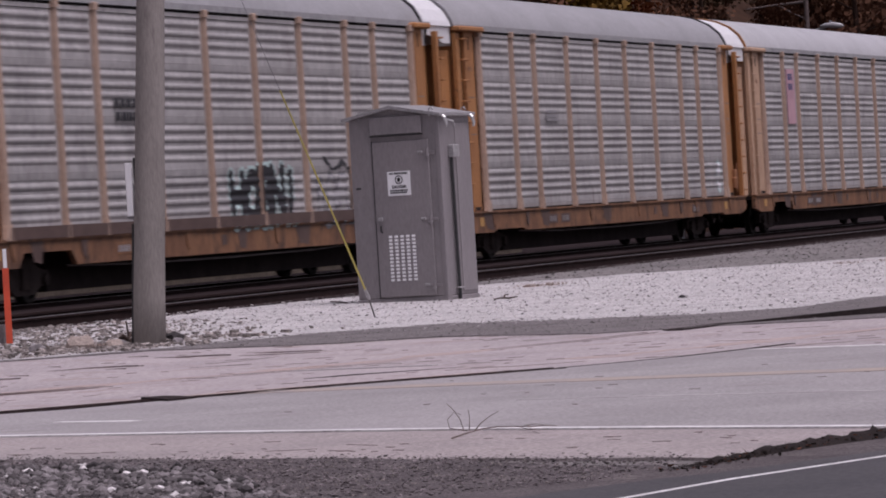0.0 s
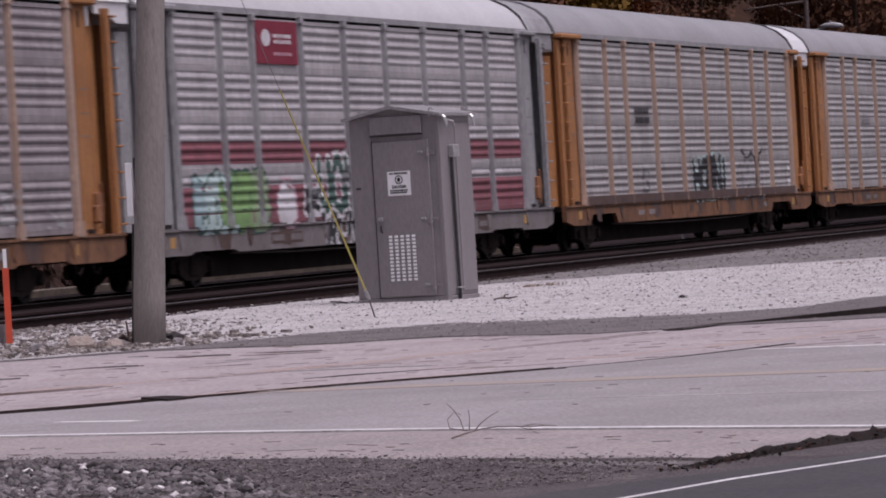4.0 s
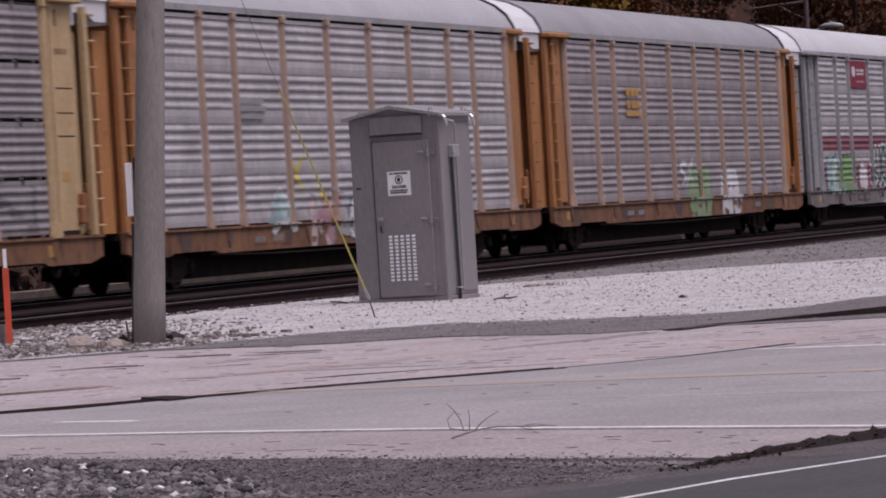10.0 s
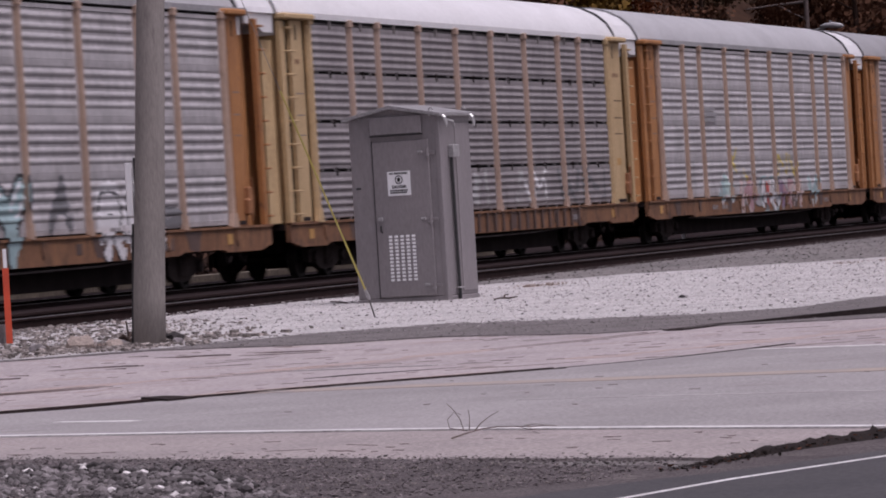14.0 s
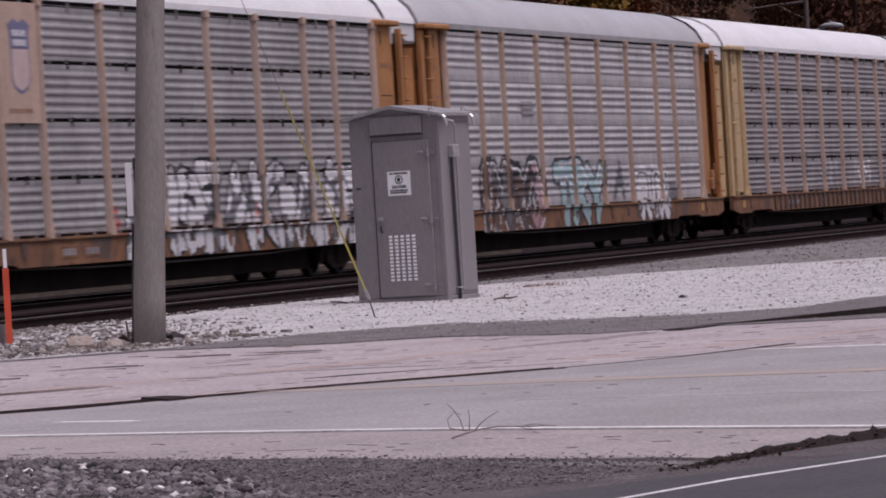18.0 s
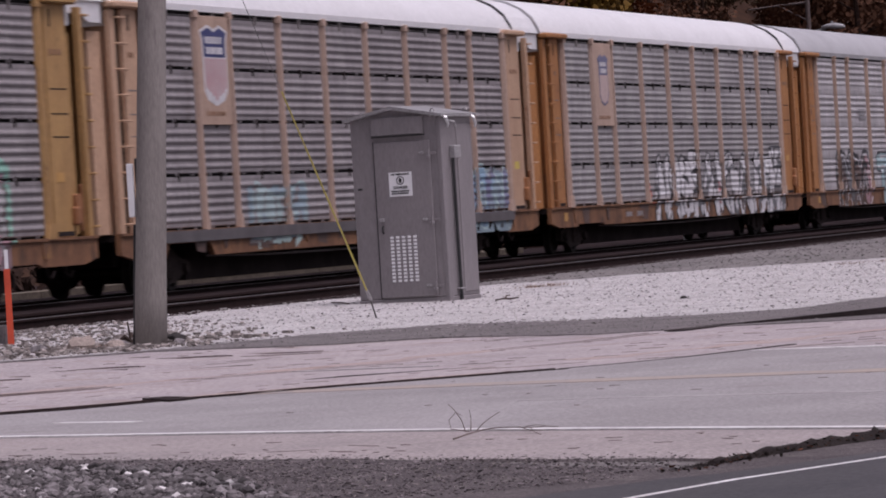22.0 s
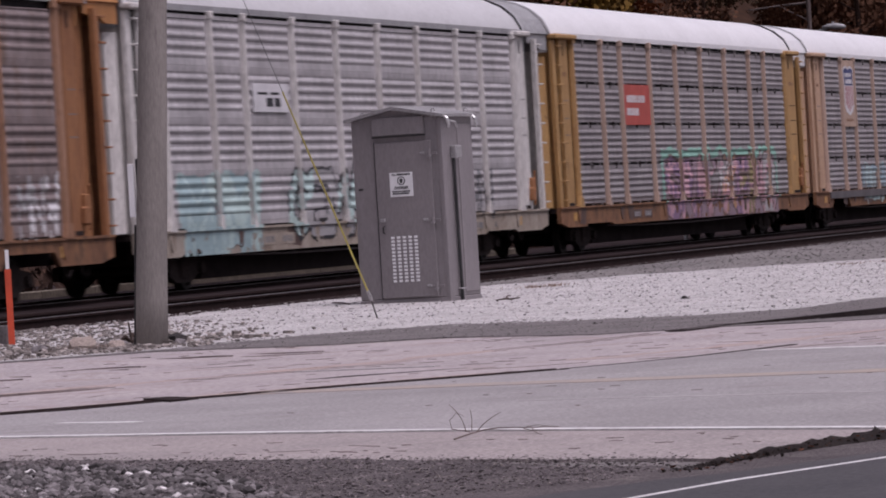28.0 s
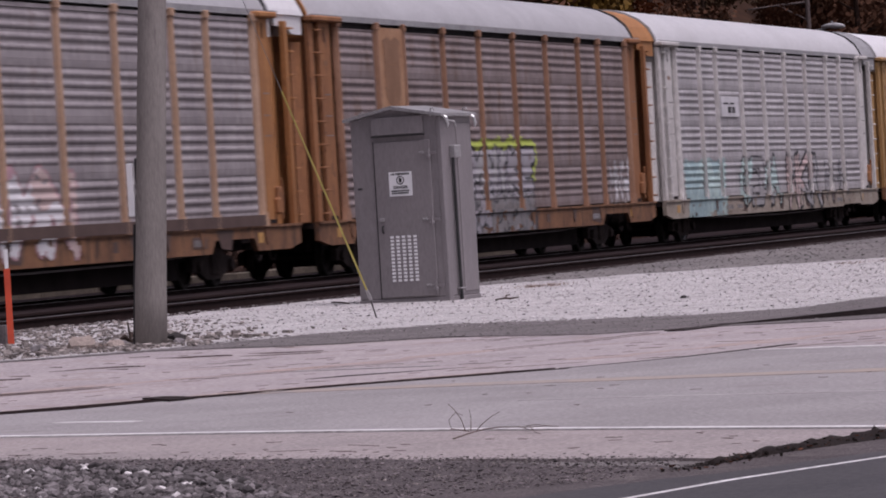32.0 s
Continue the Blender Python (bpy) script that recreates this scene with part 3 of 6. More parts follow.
def in_verge(r):
    while True:
        x, y = r.uniform(18.5, 24.6), r.uniform(5.3, 10.2)
        if x < 22.22 + (y - 6.9) * 0.58 + 0.16 * abs(r.randn()) and x + y > 25.3:
            return x, y, 0.022


def along_track(r):
    while True:
        x, y = r.uniform(46, 130), r.uniform(13.0, 22.3)
        top = np.interp(x, [40, 58, 68, 72, 78, 90, 130], [21.6, 21.5, 19.8, 17.9, 15.7, 13.5, 12.0])
        if y > top and 0.15 < y / x < 0.42:
            return x, y, ground_z(y)


def in_gravel_mid(r):
    """Darker stones gather along the middle of the white bed."""
    while True:
        x, y, z = in_gravel(r)
        if r.rand() < 0.25 + 0.75 * math.exp(-((y - np.interp(x, [45, 60, 80], [18.0, 16.2, 12.5])) / 1.0) ** 2):
            return x, y, z


scatter("gravel_stones", 9000, in_gravel, (0.016, 0.046), LIME_STONE, "loose white limestone chips", 3, 0.32)
scatter("gravel_stones_dark", 1300, in_gravel_mid, (0.012, 0.035), STONE_MIX, "grey stones among the white gravel", 4)
scatter("corner_stones", 5200, in_corner, (0.020, 0.066), STONE_MIX, "grey rounded stones in the near corner", 5, 0.85, round_=True)
scatter("corner_stones_pale", 170, in_corner, (0.02, 0.065), LIME_STONE, "pale stones in the near corner", 6, 0.7, round_=True)
scatter("verge_grit", 11000, in_verge, (0.008, 0.028), GRIT_DARK, "dark grit on the verge", 8, 0.4)
def road_edge(r):
    """Crumbs on both sides of the edge between shoulder and grit."""
    y = r.uniform(5.4, 10.3)
    return 22.22 + (y - 6.9) * 0.58 + 0.16 + 0.22 * r.randn(), y, 0.012


scatter("edge_crumbs", 700, road_edge, (0.006, 0.016), GRIT_DARK, "dark crumbs strewn along the road edge", 28, 0.25)
scatter("edge_crumbs_pale", 1500, road_edge, (0.008, 0.02), EDGE_DUST, "pale dust and crumbs along the road edge", 29, 0.3)
scatter("verge_pebbles", 1500, in_verge, (0.006, 0.02), RUBBLE, "pale pebbles in the dark grit", 18, 0.6)
scatter("ballast_stones", 5000, along_track, (0.025, 0.06), BALLAST_STONE, "grey ballast stones", 9, 0.3)



def near_pole(r):
    while True:
        x, y = 44.6 + r.randn() * 1.6, 16.95 + r.randn() * 0.55
        low = np.interp(x, [41, 43.4, 46.5, 52.5], [17.5, 16.5, 15.95, 14.3])
        if low < y < 19.5 and 41.6 < x < 49:
            return x, y, ground_z(y) + 0.01


def on_strip(r):
    """The grit between the road and the white stones."""
    while True:
        y = r.uniform(6.8, 16.2)
        near = np.interp(y, [6.6, 8.6, 10.3, 11.55, 13.6, 16.2], [43.1, 43.3, 43.4, 42.9, 44.7, 43.3])
        far = np.interp(y, [9.6, 10.4, 10.8, 11.6, 13.2, 14.9, 15.8], [56, 52.3, 48.7, 48.0, 48.5, 49.3, 46.3])
        x = r.uniform(near - 0.1, far + 0.4)
        if 0.17 < y / x < 0.39:
            return x, y, ground_z(y) + 0.014


def west_dirt(r):
    """Dusty ground that thins out east of the pole."""
    while True:
        x, y = r.uniform(41.5, 54), r.uniform(16.2, 21.6)
        if r.rand() < (y / x - 0.345) / 0.055 and y > np.interp(x, [41.3, 43.4, 46.3, 50], [17.4, 16.4, 15.9, 15.0]):
            return x, y, ground_z(y) + 0.012


scatter("strip_grit", 4200, on_strip, (0.010, 0.032), GRIT_STONE, "dark grit between road and gravel", 24, 0.28)
scatter("west_soil", 4200, west_dirt, (0.02, 0.075), RUBBLE, "dusty brown soil and stones by the pole", 25, 0.5)
scatter("rubble", 700, near_pole, (0.03, 0.11), RUBBLE, "grey rubble round the pole's foot", 14, 0.6)

# ---- tracks ----
X0, X1 = -330.0, 700.0
TRAIN_Y, RAIL_Z, BODY_Z = 30.95, 0.10, 0.23
DROP = BODY_Z - RAIL_Z
RAIL_RING = [(-0.07, 0.0), (0.07, 0.0), (0.07, 0.012), (0.012, 0.03), (0.012, 0.125), (0.036, 0.14), (0.036, 0.166), (-0.036, 0.166), (-0.036, 0.14), (-0.012, 0.125), (-0.012, 0.03), (-0.07, 0.012)]


def track(y, z, label, worn=2):
    t = thing("railway_track", label, "railway track", pose(0, y, 0), group="railway tracks", kind="structure")
    for k, side in enumerate((-0.7525, 0.7525)):
        r = part("rail", Shape().prism([(side + u, w + z - 0.17) for u, w in RAIL_RING], "x", X0, X1), RAIL_SIDE, t, "rusty steel rail")
        part("rail_head", Shape().box(X0, X1, side - 0.028, side + 0.028, z - 0.004, z + 0.002), RAIL_TOP if k < worn else RAIL_SIDE, r, "polished rail head" if k < worn else "rusty rail head")
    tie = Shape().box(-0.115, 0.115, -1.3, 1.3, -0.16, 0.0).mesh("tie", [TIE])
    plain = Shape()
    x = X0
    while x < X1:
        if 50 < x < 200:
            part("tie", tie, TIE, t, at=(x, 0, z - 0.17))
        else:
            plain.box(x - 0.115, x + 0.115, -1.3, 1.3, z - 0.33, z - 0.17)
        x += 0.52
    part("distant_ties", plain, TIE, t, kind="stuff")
    # The bed's colour is darker than the stone, with shade worked in.
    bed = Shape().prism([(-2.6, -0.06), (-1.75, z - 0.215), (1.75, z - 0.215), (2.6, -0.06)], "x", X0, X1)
    part("ballast_bed", bed, BALLAST_DARK, t, "brown ballast toned near black for the shade along the tracks")
    return t


track(TRAIN_Y, RAIL_Z, "dark ballasted railway track under the train")
track(23.6, 0.20, "dark ballasted railway track beside the gravel", 1)

# A low tan concrete wall behind the tracks.
w = thing("low_wall", "low tan concrete wall behind the tracks", "wall", pose(0, 35.2, 0), kind="structure")
x = 40.0
while x < 124:
    part("wall_block", Shape().soft(x + 0.01, x + 2.99, 0, 0.4, -0.1, 0.175 + 0.012 * math.sin(x), 0.015), CONCRETE, w)
    x += 3.0

# ---- the train: covered auto-carrier wagons ----
PITCH, HALF, SCREEN = 28.7, 13.6, 11.75
POSTS = [-9.05, -7.15, -4.2, -1.4, 1.4, 4.2, 7.15, 9.05]
Z_SILL, Z_EAVE, ROWS = 1.0, 5.05, 4
ROW_HEIGHTS = {"light": 0.9825, "dark": 0.995, "fine": 0.995}


def rib(style, z):
    """How far the pressed side sheet stands out at height z above the rail."""
    ROW_H = ROW_HEIGHTS[style]
    if z >= Z_SILL + ROWS * ROW_H:
        return 0.012
    k = (z - Z_SILL) / ROW_H
    zz = (k - math.floor(k)) * ROW_H
    if style == "light":
        if zz < 0.25:
            return 0.010 + 0.008 * math.sin(math.pi * zz / 0.25)
        p = ((zz - 0.25) / ((ROW_H - 0.25) / 4)) % 1.0
        return 0.028 * math.sin(math.pi * min(1.0, p / 0.68)) ** 0.85 if p < 0.68 else 0.0
    if zz < 0.05:
        return 0.0
    depth = 0.020 if style == "fine" else 0.026
    if zz < 0.12 or zz > 0.90:
        return 0.012
    p = ((zz - 0.12) / 0.156) % 1.0
    return 0.008 + depth * math.sin(math.pi * min(1.0, p / 0.72)) if p < 0.72 else 0.008


PANELS = {}


def panel_mesh(style, width, lowest=False):
    key = (style, round(width, 2), lowest and style == "light")
    if key not in PANELS:
        s = Shape()
        ROW_H = ROW_HEIGHTS[style]
        lo = (0.035 if lowest else 0.0) if style == "light" else 0.045
        n = 40 if style == "light" else 56
        hi = ROW_H - (0.0 if style == "light" else 0.012)
        zs = [lo + (hi - lo) * i / n for i in range(n + 1)]
        v = []
        e = 0.13 if style == "light" else 0.09
        for z in zs:
            y = -rib(style, Z_SILL + z)
            v += [(-width / 2, 0, z), (0.05 - width / 2, 0, z), (0.05 + e - width / 2, y, z), (width / 2 - e - 0.05, y, z), (width / 2 - 0.05, 0, z), (width / 2, 0, z)]
        s.add(v, [(6 * i + j, 6 * i + j + 1, 6 * i + 7 + j, 6 * i + 6 + j) for i in range(n) for j in range(5)])
        if style == "light":
            x = 0.22 - width / 2
            while x < width / 2 - 0.2:
                s.add([(x - 0.03, -0.012, 0.105), (x + 0.03, -0.012, 0.105), (x + 0.03, -0.012, 0.145), (x - 0.03, -0.012, 0.145), (x, -0.034, 0.125)], [(0, 1, 4), (1, 2, 4), (2, 3, 4), (3, 0, 4)])
                x += 0.19
        else:
            x = 0.45 - width / 2
            while x < width / 2 - 0.3:
                s.box(x - 0.02, x + 0.02, -0.03, 0, 0.0, 0.06)
                x += 0.85
        PANELS[key] = s.mesh("side_panel", [GALV])
    return PANELS[key]


POST_MESH = {}


def post_mesh(kind):
    if kind not in POST_MESH:
        s = Shape()
        w = 0.056 if kind == "post" else 0.10
        s.prism([(-w, 0.02), (-w, -0.03), (-w * 0.62, -0.10), (w * 0.62, -0.10), (w, -0.03), (w, 0.02)], "z", Z_SILL, Z_EAVE - 0.02)
        s.soft(-w * 1.5, w * 1.5, -0.118, 0.0, Z_EAVE - 0.10, Z_EAVE + 0.05, 0.012)
        for z in (2.0, 2.99, 3.98):
            s.box(-w * 1.35, w * 1.35, -0.04, 0.0, z - 0.05, z + 0.03)
        s.prism([(-w * 1.8, Z_SILL - 0.02), (w * 1.8, Z_SILL - 0.02), (w, Z_SILL + 0.25), (-w, Z_SILL + 0.25)], "y", -0.115, -0.02)
        POST_MESH[kind] = s.mesh("side_post", [TAN])
    return POST_MESH[kind]


COMMON = {}


def common(key, make):
    if key not in COMMON:
        COMMON[key] = make()
    return COMMON[key]


def roof_shape():
    arch = [(-1.535, 5.17), (-1.5, 5.28), (-1.36, 5.53), (-1.1, 5.76), (-0.75, 5.935), (-0.38, 6.035), (0.0, 6.07)]
    arch += [(-y, z) for y, z in arch[-2::-1]]
    s = Shape()
    xs = [-HALF + 0.05, -HALF + 0.5] + [-13.0 + 2.0 * i for i in range(1, 13)] + [12.3, 12.7]
    n = len(arch)
    for i, x in enumerate(xs):
        drop = 0.05 if i in (0, len(xs) - 1) else 0.0
        s.v += [(x, y, z - drop) for y, z in arch]
    for i in range(len(xs) - 1):
        for j in range(n - 1):
            s.f.append((i * n + j, (i + 1) * n + j, (i + 1) * n + j + 1, i * n + j + 1))
            s.m.append(0)
    return s.mesh("roof", [ROOF_WHITE], True), arch


def lathe(profile, n=28):
    """A wheel turned about the y axis from (y, radius) pairs."""
    s = Shape()
    k = len(profile)
    for i in range(n):
        a = 6.28318 * i / n
        s.v += [(r * math.sin(a), y, r * math.cos(a)) for y, r in profile]
    for i in range(n):
        for j in range(k - 1):
            s.f.append((i * k + j, i * k + j + 1, ((i + 1) % n) * k + j + 1, ((i + 1) % n) * k + j))
            s.m.append(0)
    return s


def wheel_shape():
    s = lathe([(-0.07, 0.02), (-0.07, 0.1), (-0.02, 0.12), (-0.01, 0.32), (-0.07, 0.34), (-0.07, 0.41), (0.0, 0.42), (0.06, 0.425), (0.07, 0.45), (0.085, 0.45), (0.085, 0.34), (0.03, 0.32), (0.03, 0.02)])
    for k in range(3):
        a = 2.0944 * k
        s.box(0.2 * math.cos(a) - 0.03, 0.2 * math.cos(a) + 0.03, -0.045, -0.012, 0.2 * math.sin(a) - 0.03, 0.2 * math.sin(a) + 0.03)
    return s.mesh("wheel", [WHEEL_STEEL])


def truck_frame():
    s = Shape()
    for y in (-1.02, 1.02):
        s.prism([(-1.15, 0.32), (-0.75, 0.30), (-0.4, 0.16), (0.4, 0.16), (0.75, 0.30), (1.15, 0.32), (1.15, 0.56), (0.7, 0.62), (0.3, 0.78), (-0.3, 0.78), (-0.7, 0.62), (-1.15, 0.56)], "y", y - 0.07, y + 0.07)
        for x in (-0.88, 0.88):
            s.tube([(x, y - 0.16, 0.42), (x, y + 0.1, 0.42)], 0.11, 10)
        for x in (-0.15, 0.0, 0.15):
            s.tube([(x, y - 0.09, 0.26), (x, y - 0.09, 0.62)], 0.065, 8)
    s.box(-0.22, 0.22, -1.0, 1.0, 0.36, 0.7)
    return s.mesh("truck", [UNDER])


def rungs(s, x0, x1, y, height, n=9):
    """Round steps with turned-in ends."""
    for i in range(n):
        z = 0.16 + i * (height - 0.3) / (n - 1)
        s.tube([(x0, 0.0, z), (x0, y, z), (x1, y, z), (x1, 0.0, z)], 0.02, 6)


def post_ladder(height=4.0):
    """A folded post with steps standing out of it."""
    s = Shape().prism([(-0.16, 0.04), (-0.16, -0.06), (0.02, -0.06), (0.02, -0.02), (0.14, -0.02), (0.14, 0.04)], "z", 0.0, height)
    rungs(s, 0.0, 0.24, -0.10, height)
    return s.mesh("ladder", [ORANGE])


def bay_ladder(height=4.0):
    """A broad stile and a narrow one with steps across the bay between them."""
    s = Shape().prism([(-0.33, 0.05), (-0.33, -0.04), (-0.05, -0.04), (-0.05, -0.01), (-0.08, 0.05)], "z", 0.0, height)
    s.box(0.26, 0.34, -0.05, 0.03, 0.0, height)
    rungs(s, -0.10, 0.34, -0.10, height)
    return s.mesh("ladder", [ORANGE])


def end_shape(arch):
    """The closed end of a wagon with folded door leaves."""
    s = Shape()
    ring = [(-1.42, 0.95), (1.42, 0.95), (1.42, 5.1)] + [(y * 0.93, z - 0.05) for y, z in arch[::-1][1:-1]] + [(-1.42, 5.1)]
    s.prism(ring, "x", 0.0, 0.06)
    return s.mesh("end_wall", [ORANGE])


def door_leaf():
    s = Shape()
    s.soft(-0.05, 0.05, -0.3, 0.3, 1.05, 4.4, 0.02)
    s.box(-0.075, -0.05, -0.05, 0.05, 1.05, 4.4)
    return s.mesh("end_door_leaf", [ORANGE])


def sill_shape(notch):
    s = Shape()
    lo, up = 0.51, 0.76 if notch else 0.57
    ring = [(-HALF, 0.62), (-12.9, lo), (-11.35, lo), (-11.1, up), (-8.9, up), (-8.65, lo), (8.65, lo), (8.9, up), (11.1, up), (11.35, lo), (13.3, lo), (13.95, 0.62), (13.95, 1.0), (-HALF, 1.0)]
    s.prism(ring, "y", -1.56, -1.46)
    s.box(-HALF, 13.95, -1.6, -1.5, 0.955, 1.004)
    return s.mesh("side_sill", [SILL_O])


def gusset():
    s = Shape()
    s.prism([(-0.16, 0.93), (0.14, 0.93), (0.06, 0.64), (-0.04, 0.62), (-0.12, 0.74)], "y", -0.02, 0.0)
    return s.mesh("bracket", [UNDER])


def surface(style, x, z):
    """The outer face of a wagon side at (x, z)."""
    if z < Z_SILL + 0.004:
        return -1.562 if z < 0.95 else -1.602
    for p in POSTS:
        if abs(x - p) < 0.055:
            return -1.602
        if abs(x - p) < 0.085:
            return -1.55
    return -1.5 - rib(style, z)


GLYPHS = dict(A="004990 2474", B="000969876505 65936000", D="00095996935000", E="99090090 0575", G="98390602309295 5595", H="0009 9099 0595", I="5059",
              K="0009 990590", M="0009449990", N="00099099", O="390602306092966939", R="000969876505 4590", S="9839072574926001", T="0999 5950",
              U="090230609299", V="095099", W="0920467099", X="0099 0990", Y="095599 5550")


def graffiti(car, style, text, x0, x1, z0, z1, fills, edge, seed, fat=0.17, rim=0.06, base=None, halo=None, shine=None, fade=0.12, cuts=None):
    """Sprayed letter shapes that follow the pressed sheet, with outline, backing patch, halo, glints and inner cuts."""
    r = random.Random(seed)
    n, hh = len(text), z1 - z0
    cw = (x1 - x0) / n
    segs = []
    for i, ch in enumerate(text):
        lean, lift, tall = r.uniform(-0.05, 0.12) * cw, r.uniform(-0.04, 0.04) * hh, r.uniform(0.92, 1.06)
        for run in GLYPHS[ch].split():
            pts = [(int(run[k]) / 9, int(run[k + 1]) / 9) for k in range(0, len(run), 2)]
            pts = [(x0 + cw * (i + 0.1 + 0.8 * u) + lean * w + r.uniform(-0.05, 0.05) * cw, z0 + lift + fat * 0.8 + (hh - fat * 1.6) * w * tall) for u, w in pts]
            segs += [(*p, *q) for p, q in zip(pts, pts[1:])]
    dx, dz = 0.08, 0.0325
    gx, gz = np.arange(x0 - 0.4, x1 + 0.4, dx), np.arange(max(0.53, z0 - 0.1), z1 + 0.42, dz)
    X, Z = np.meshgrid(gx, gz, indexing="ij")
    D = np.full(X.shape, 9.0)
    for px, pz, qx, qz in segs:
        vx, vz = qx - px, qz - pz
        t = np.clip(((X - px) * vx + (Z - pz) * vz) / (vx * vx + vz * vz + 1e-6), 0, 1)
        D = np.minimum(D, np.hypot(px + t * vx - X, pz + t * vz - Z))
    names = list(dict.fromkeys([c for c in (*fills, edge, base, halo, shine, cuts) if c]))
    s = Shape()
    for i, x in enumerate(gx):
        wave = 0.10 * noise.noise(Vector((x * 1.6, seed, 0.3))) + 0.05 * noise.noise(Vector((x * 5, seed, 2.3)))
        for j, z in enumerate(gz):
            if style != "light" and z > Z_SILL and ((z - Z_SILL) % ROW_HEIGHTS[style]) < 0.05:
                continue
            rough = noise.noise(Vector((x * 5, z * 6, seed)))
            d = D[i, j] + 0.035 * rough
            inside = x0 + wave < x < x1 + wave and z < z1 + wave
            c = None
            if d < fat:
                tone = (x - x0) / (x1 - x0) * len(fills) + 1.1 * noise.noise(Vector((x * 0.8, z * 1.2, seed + 0.5)))
                c = fills[min(len(fills) - 1, max(0, int(tone)))]
                if shine and 0.45 * fat < d < 0.8 * fat and z > z0 + 0.55 * hh and noise.noise(Vector((x * 1.5, z * 3, seed + 4.0))) > -0.05:
                    c = shine
                if cuts and abs(noise.noise(Vector((x * 1.7, z * 1.1, seed + 7.0)))) < 0.09:
                    c = cuts
            elif edge and d < fat + rim:
                c = edge
            elif base and inside:
                c = base
            elif halo and (d < fat + rim + 0.14 or (base and x0 - 0.2 + wave < x < x1 + 0.25 + wave and z < z1 + 0.22 + 1.6 * wave)) and z > z0 + 0.25 * hh:
                c = halo
            if not c or noise.noise(Vector((x * 3.1, z * 4.3, seed + 9.0))) > 0.62 - 1.3 * fade - (0.22 if z < Z_SILL else 0.0):
                continue
            ya = surface(style, x, z - dz / 2) - 0.011
            yb = surface(style, x, z + dz / 2) - 0.011
            if abs(ya - yb) > 0.045:
                ya = yb = min(ya, yb)
            s.add([(x - dx / 2, ya, z - dz / 2), (x + dx / 2, ya, z - dz / 2), (x + dx / 2, yb, z + dz / 2), (x - dx / 2, yb, z + dz / 2)], [(0, 1, 2, 3)], names.index(c))
    part("graffiti_paint", s, [paint(c) for c in names], car, "sprayed graffiti in " + " and ".join(names), kind="stuff")


def plate(car, x0, x1, z0, z1, material, name="sign_plate", label="", y=-1.575):
    return part(name, Shape().soft(x0, x1, y, y + 0.03, z0, z1, 0.005), material, car, label)


def bars(parent, x0, x1, z0, z1, rows, material, y, seed=0, cells=4):
    """Lettering too small to read, as plain bars."""
    r = random.Random(seed)
    h = (z1 - z0) / (rows * 1.5 - 0.5)
    for i in range(rows):
        s = Shape()
        z = z1 - h - i * h * 1.5
        x = x0 + r.uniform(0, 0.06) * (x1 - x0)
        end = x1 - r.uniform(0, 0.08) * (x1 - x0)
        w = (end - x) / cells
        for k in range(cells):
            s.box(x + k * w, x + k * w + w * (0.62 + 0.2 * r.random()), y - 0.004, y, z, z + h)
        part("lettering", s, material, parent, kind="stuff")


def shield(car, x, style):
    """A tall plate with a striped shield."""
    p = plate(car, x - 0.84, x + 0.84, 2.95, 5.0, {"tan": POST_TAN, "pale": POST_DULL, "brown": RUSTY_PLATE}[style], "emblem_plate", "tall painted plate with a striped shield", -1.575)
    faded = style == "brown"
    top_ink, field_ink, stripe_ink = {"tan": ("navy", "white", "stripe"), "pale": ("slate", "blush", ""), "brown": ("faded_brown", "faded_brown", "faded_brown")}[style]
    y0, y1, y2 = -1.583, -1.575, -1.588
    kx, kz = {"tan": (1.22, 0.84), "pale": (0.78, 0.70), "brown": (1.1, 0.9)}[style]

    def at(u, w):
        return x + u * kx, 4.14 + (w - 4.1) * kz

    def outline(*half):
        return [at(u, w) for u, w in half] + [at(-u, w) for u, w in half[::-1] if u]

    part("shield_top", Shape().prism(outline((0.0, 4.76), (0.25, 4.86), (0.58, 4.76), (0.5, 4.62), (0.48, 4.2)), "y", y0, y1), paint(top_ink), p)
    part("shield_field", Shape().prism(outline((0.48, 4.19), (0.48, 3.5), (0.34, 3.3), (0.0, 3.18))[::-1], "y", y0, y1), paint(field_ink), p)
    if not faded:
        (a, c), (b, d) = at(-0.42, 4.27), at(0.42, 4.66)
        bars(p, a, b, c, d, 2, paint("white"), y0 - 0.001, 3, 5)
        rim = outline((0.0, 4.83), (0.27, 4.93), (0.66, 4.78), (0.56, 4.6), (0.54, 4.16), (0.54, 3.46), (0.38, 3.23), (0.0, 3.1))
        part("shield_rim", Shape().prism(rim, "y", -1.579, -1.575), paint("white" if stripe_ink else "slate"), p)
        bars(p, x - 0.6, x + 0.6, 3.12, 3.2, 1, paint("faded_brown"), -1.576, 8, 6)
    if stripe_ink and not faded:
        for j in range(7):
            u = -0.42 + j * 0.14
            (a, c), (b, d) = at(u - 0.03, 3.24 + abs(u) * 0.6), at(u + 0.03, 4.17)
            part("shield_stripe", Shape().box(a, b, y2, y0 - 0.001, c, d), paint(stripe_ink), p)


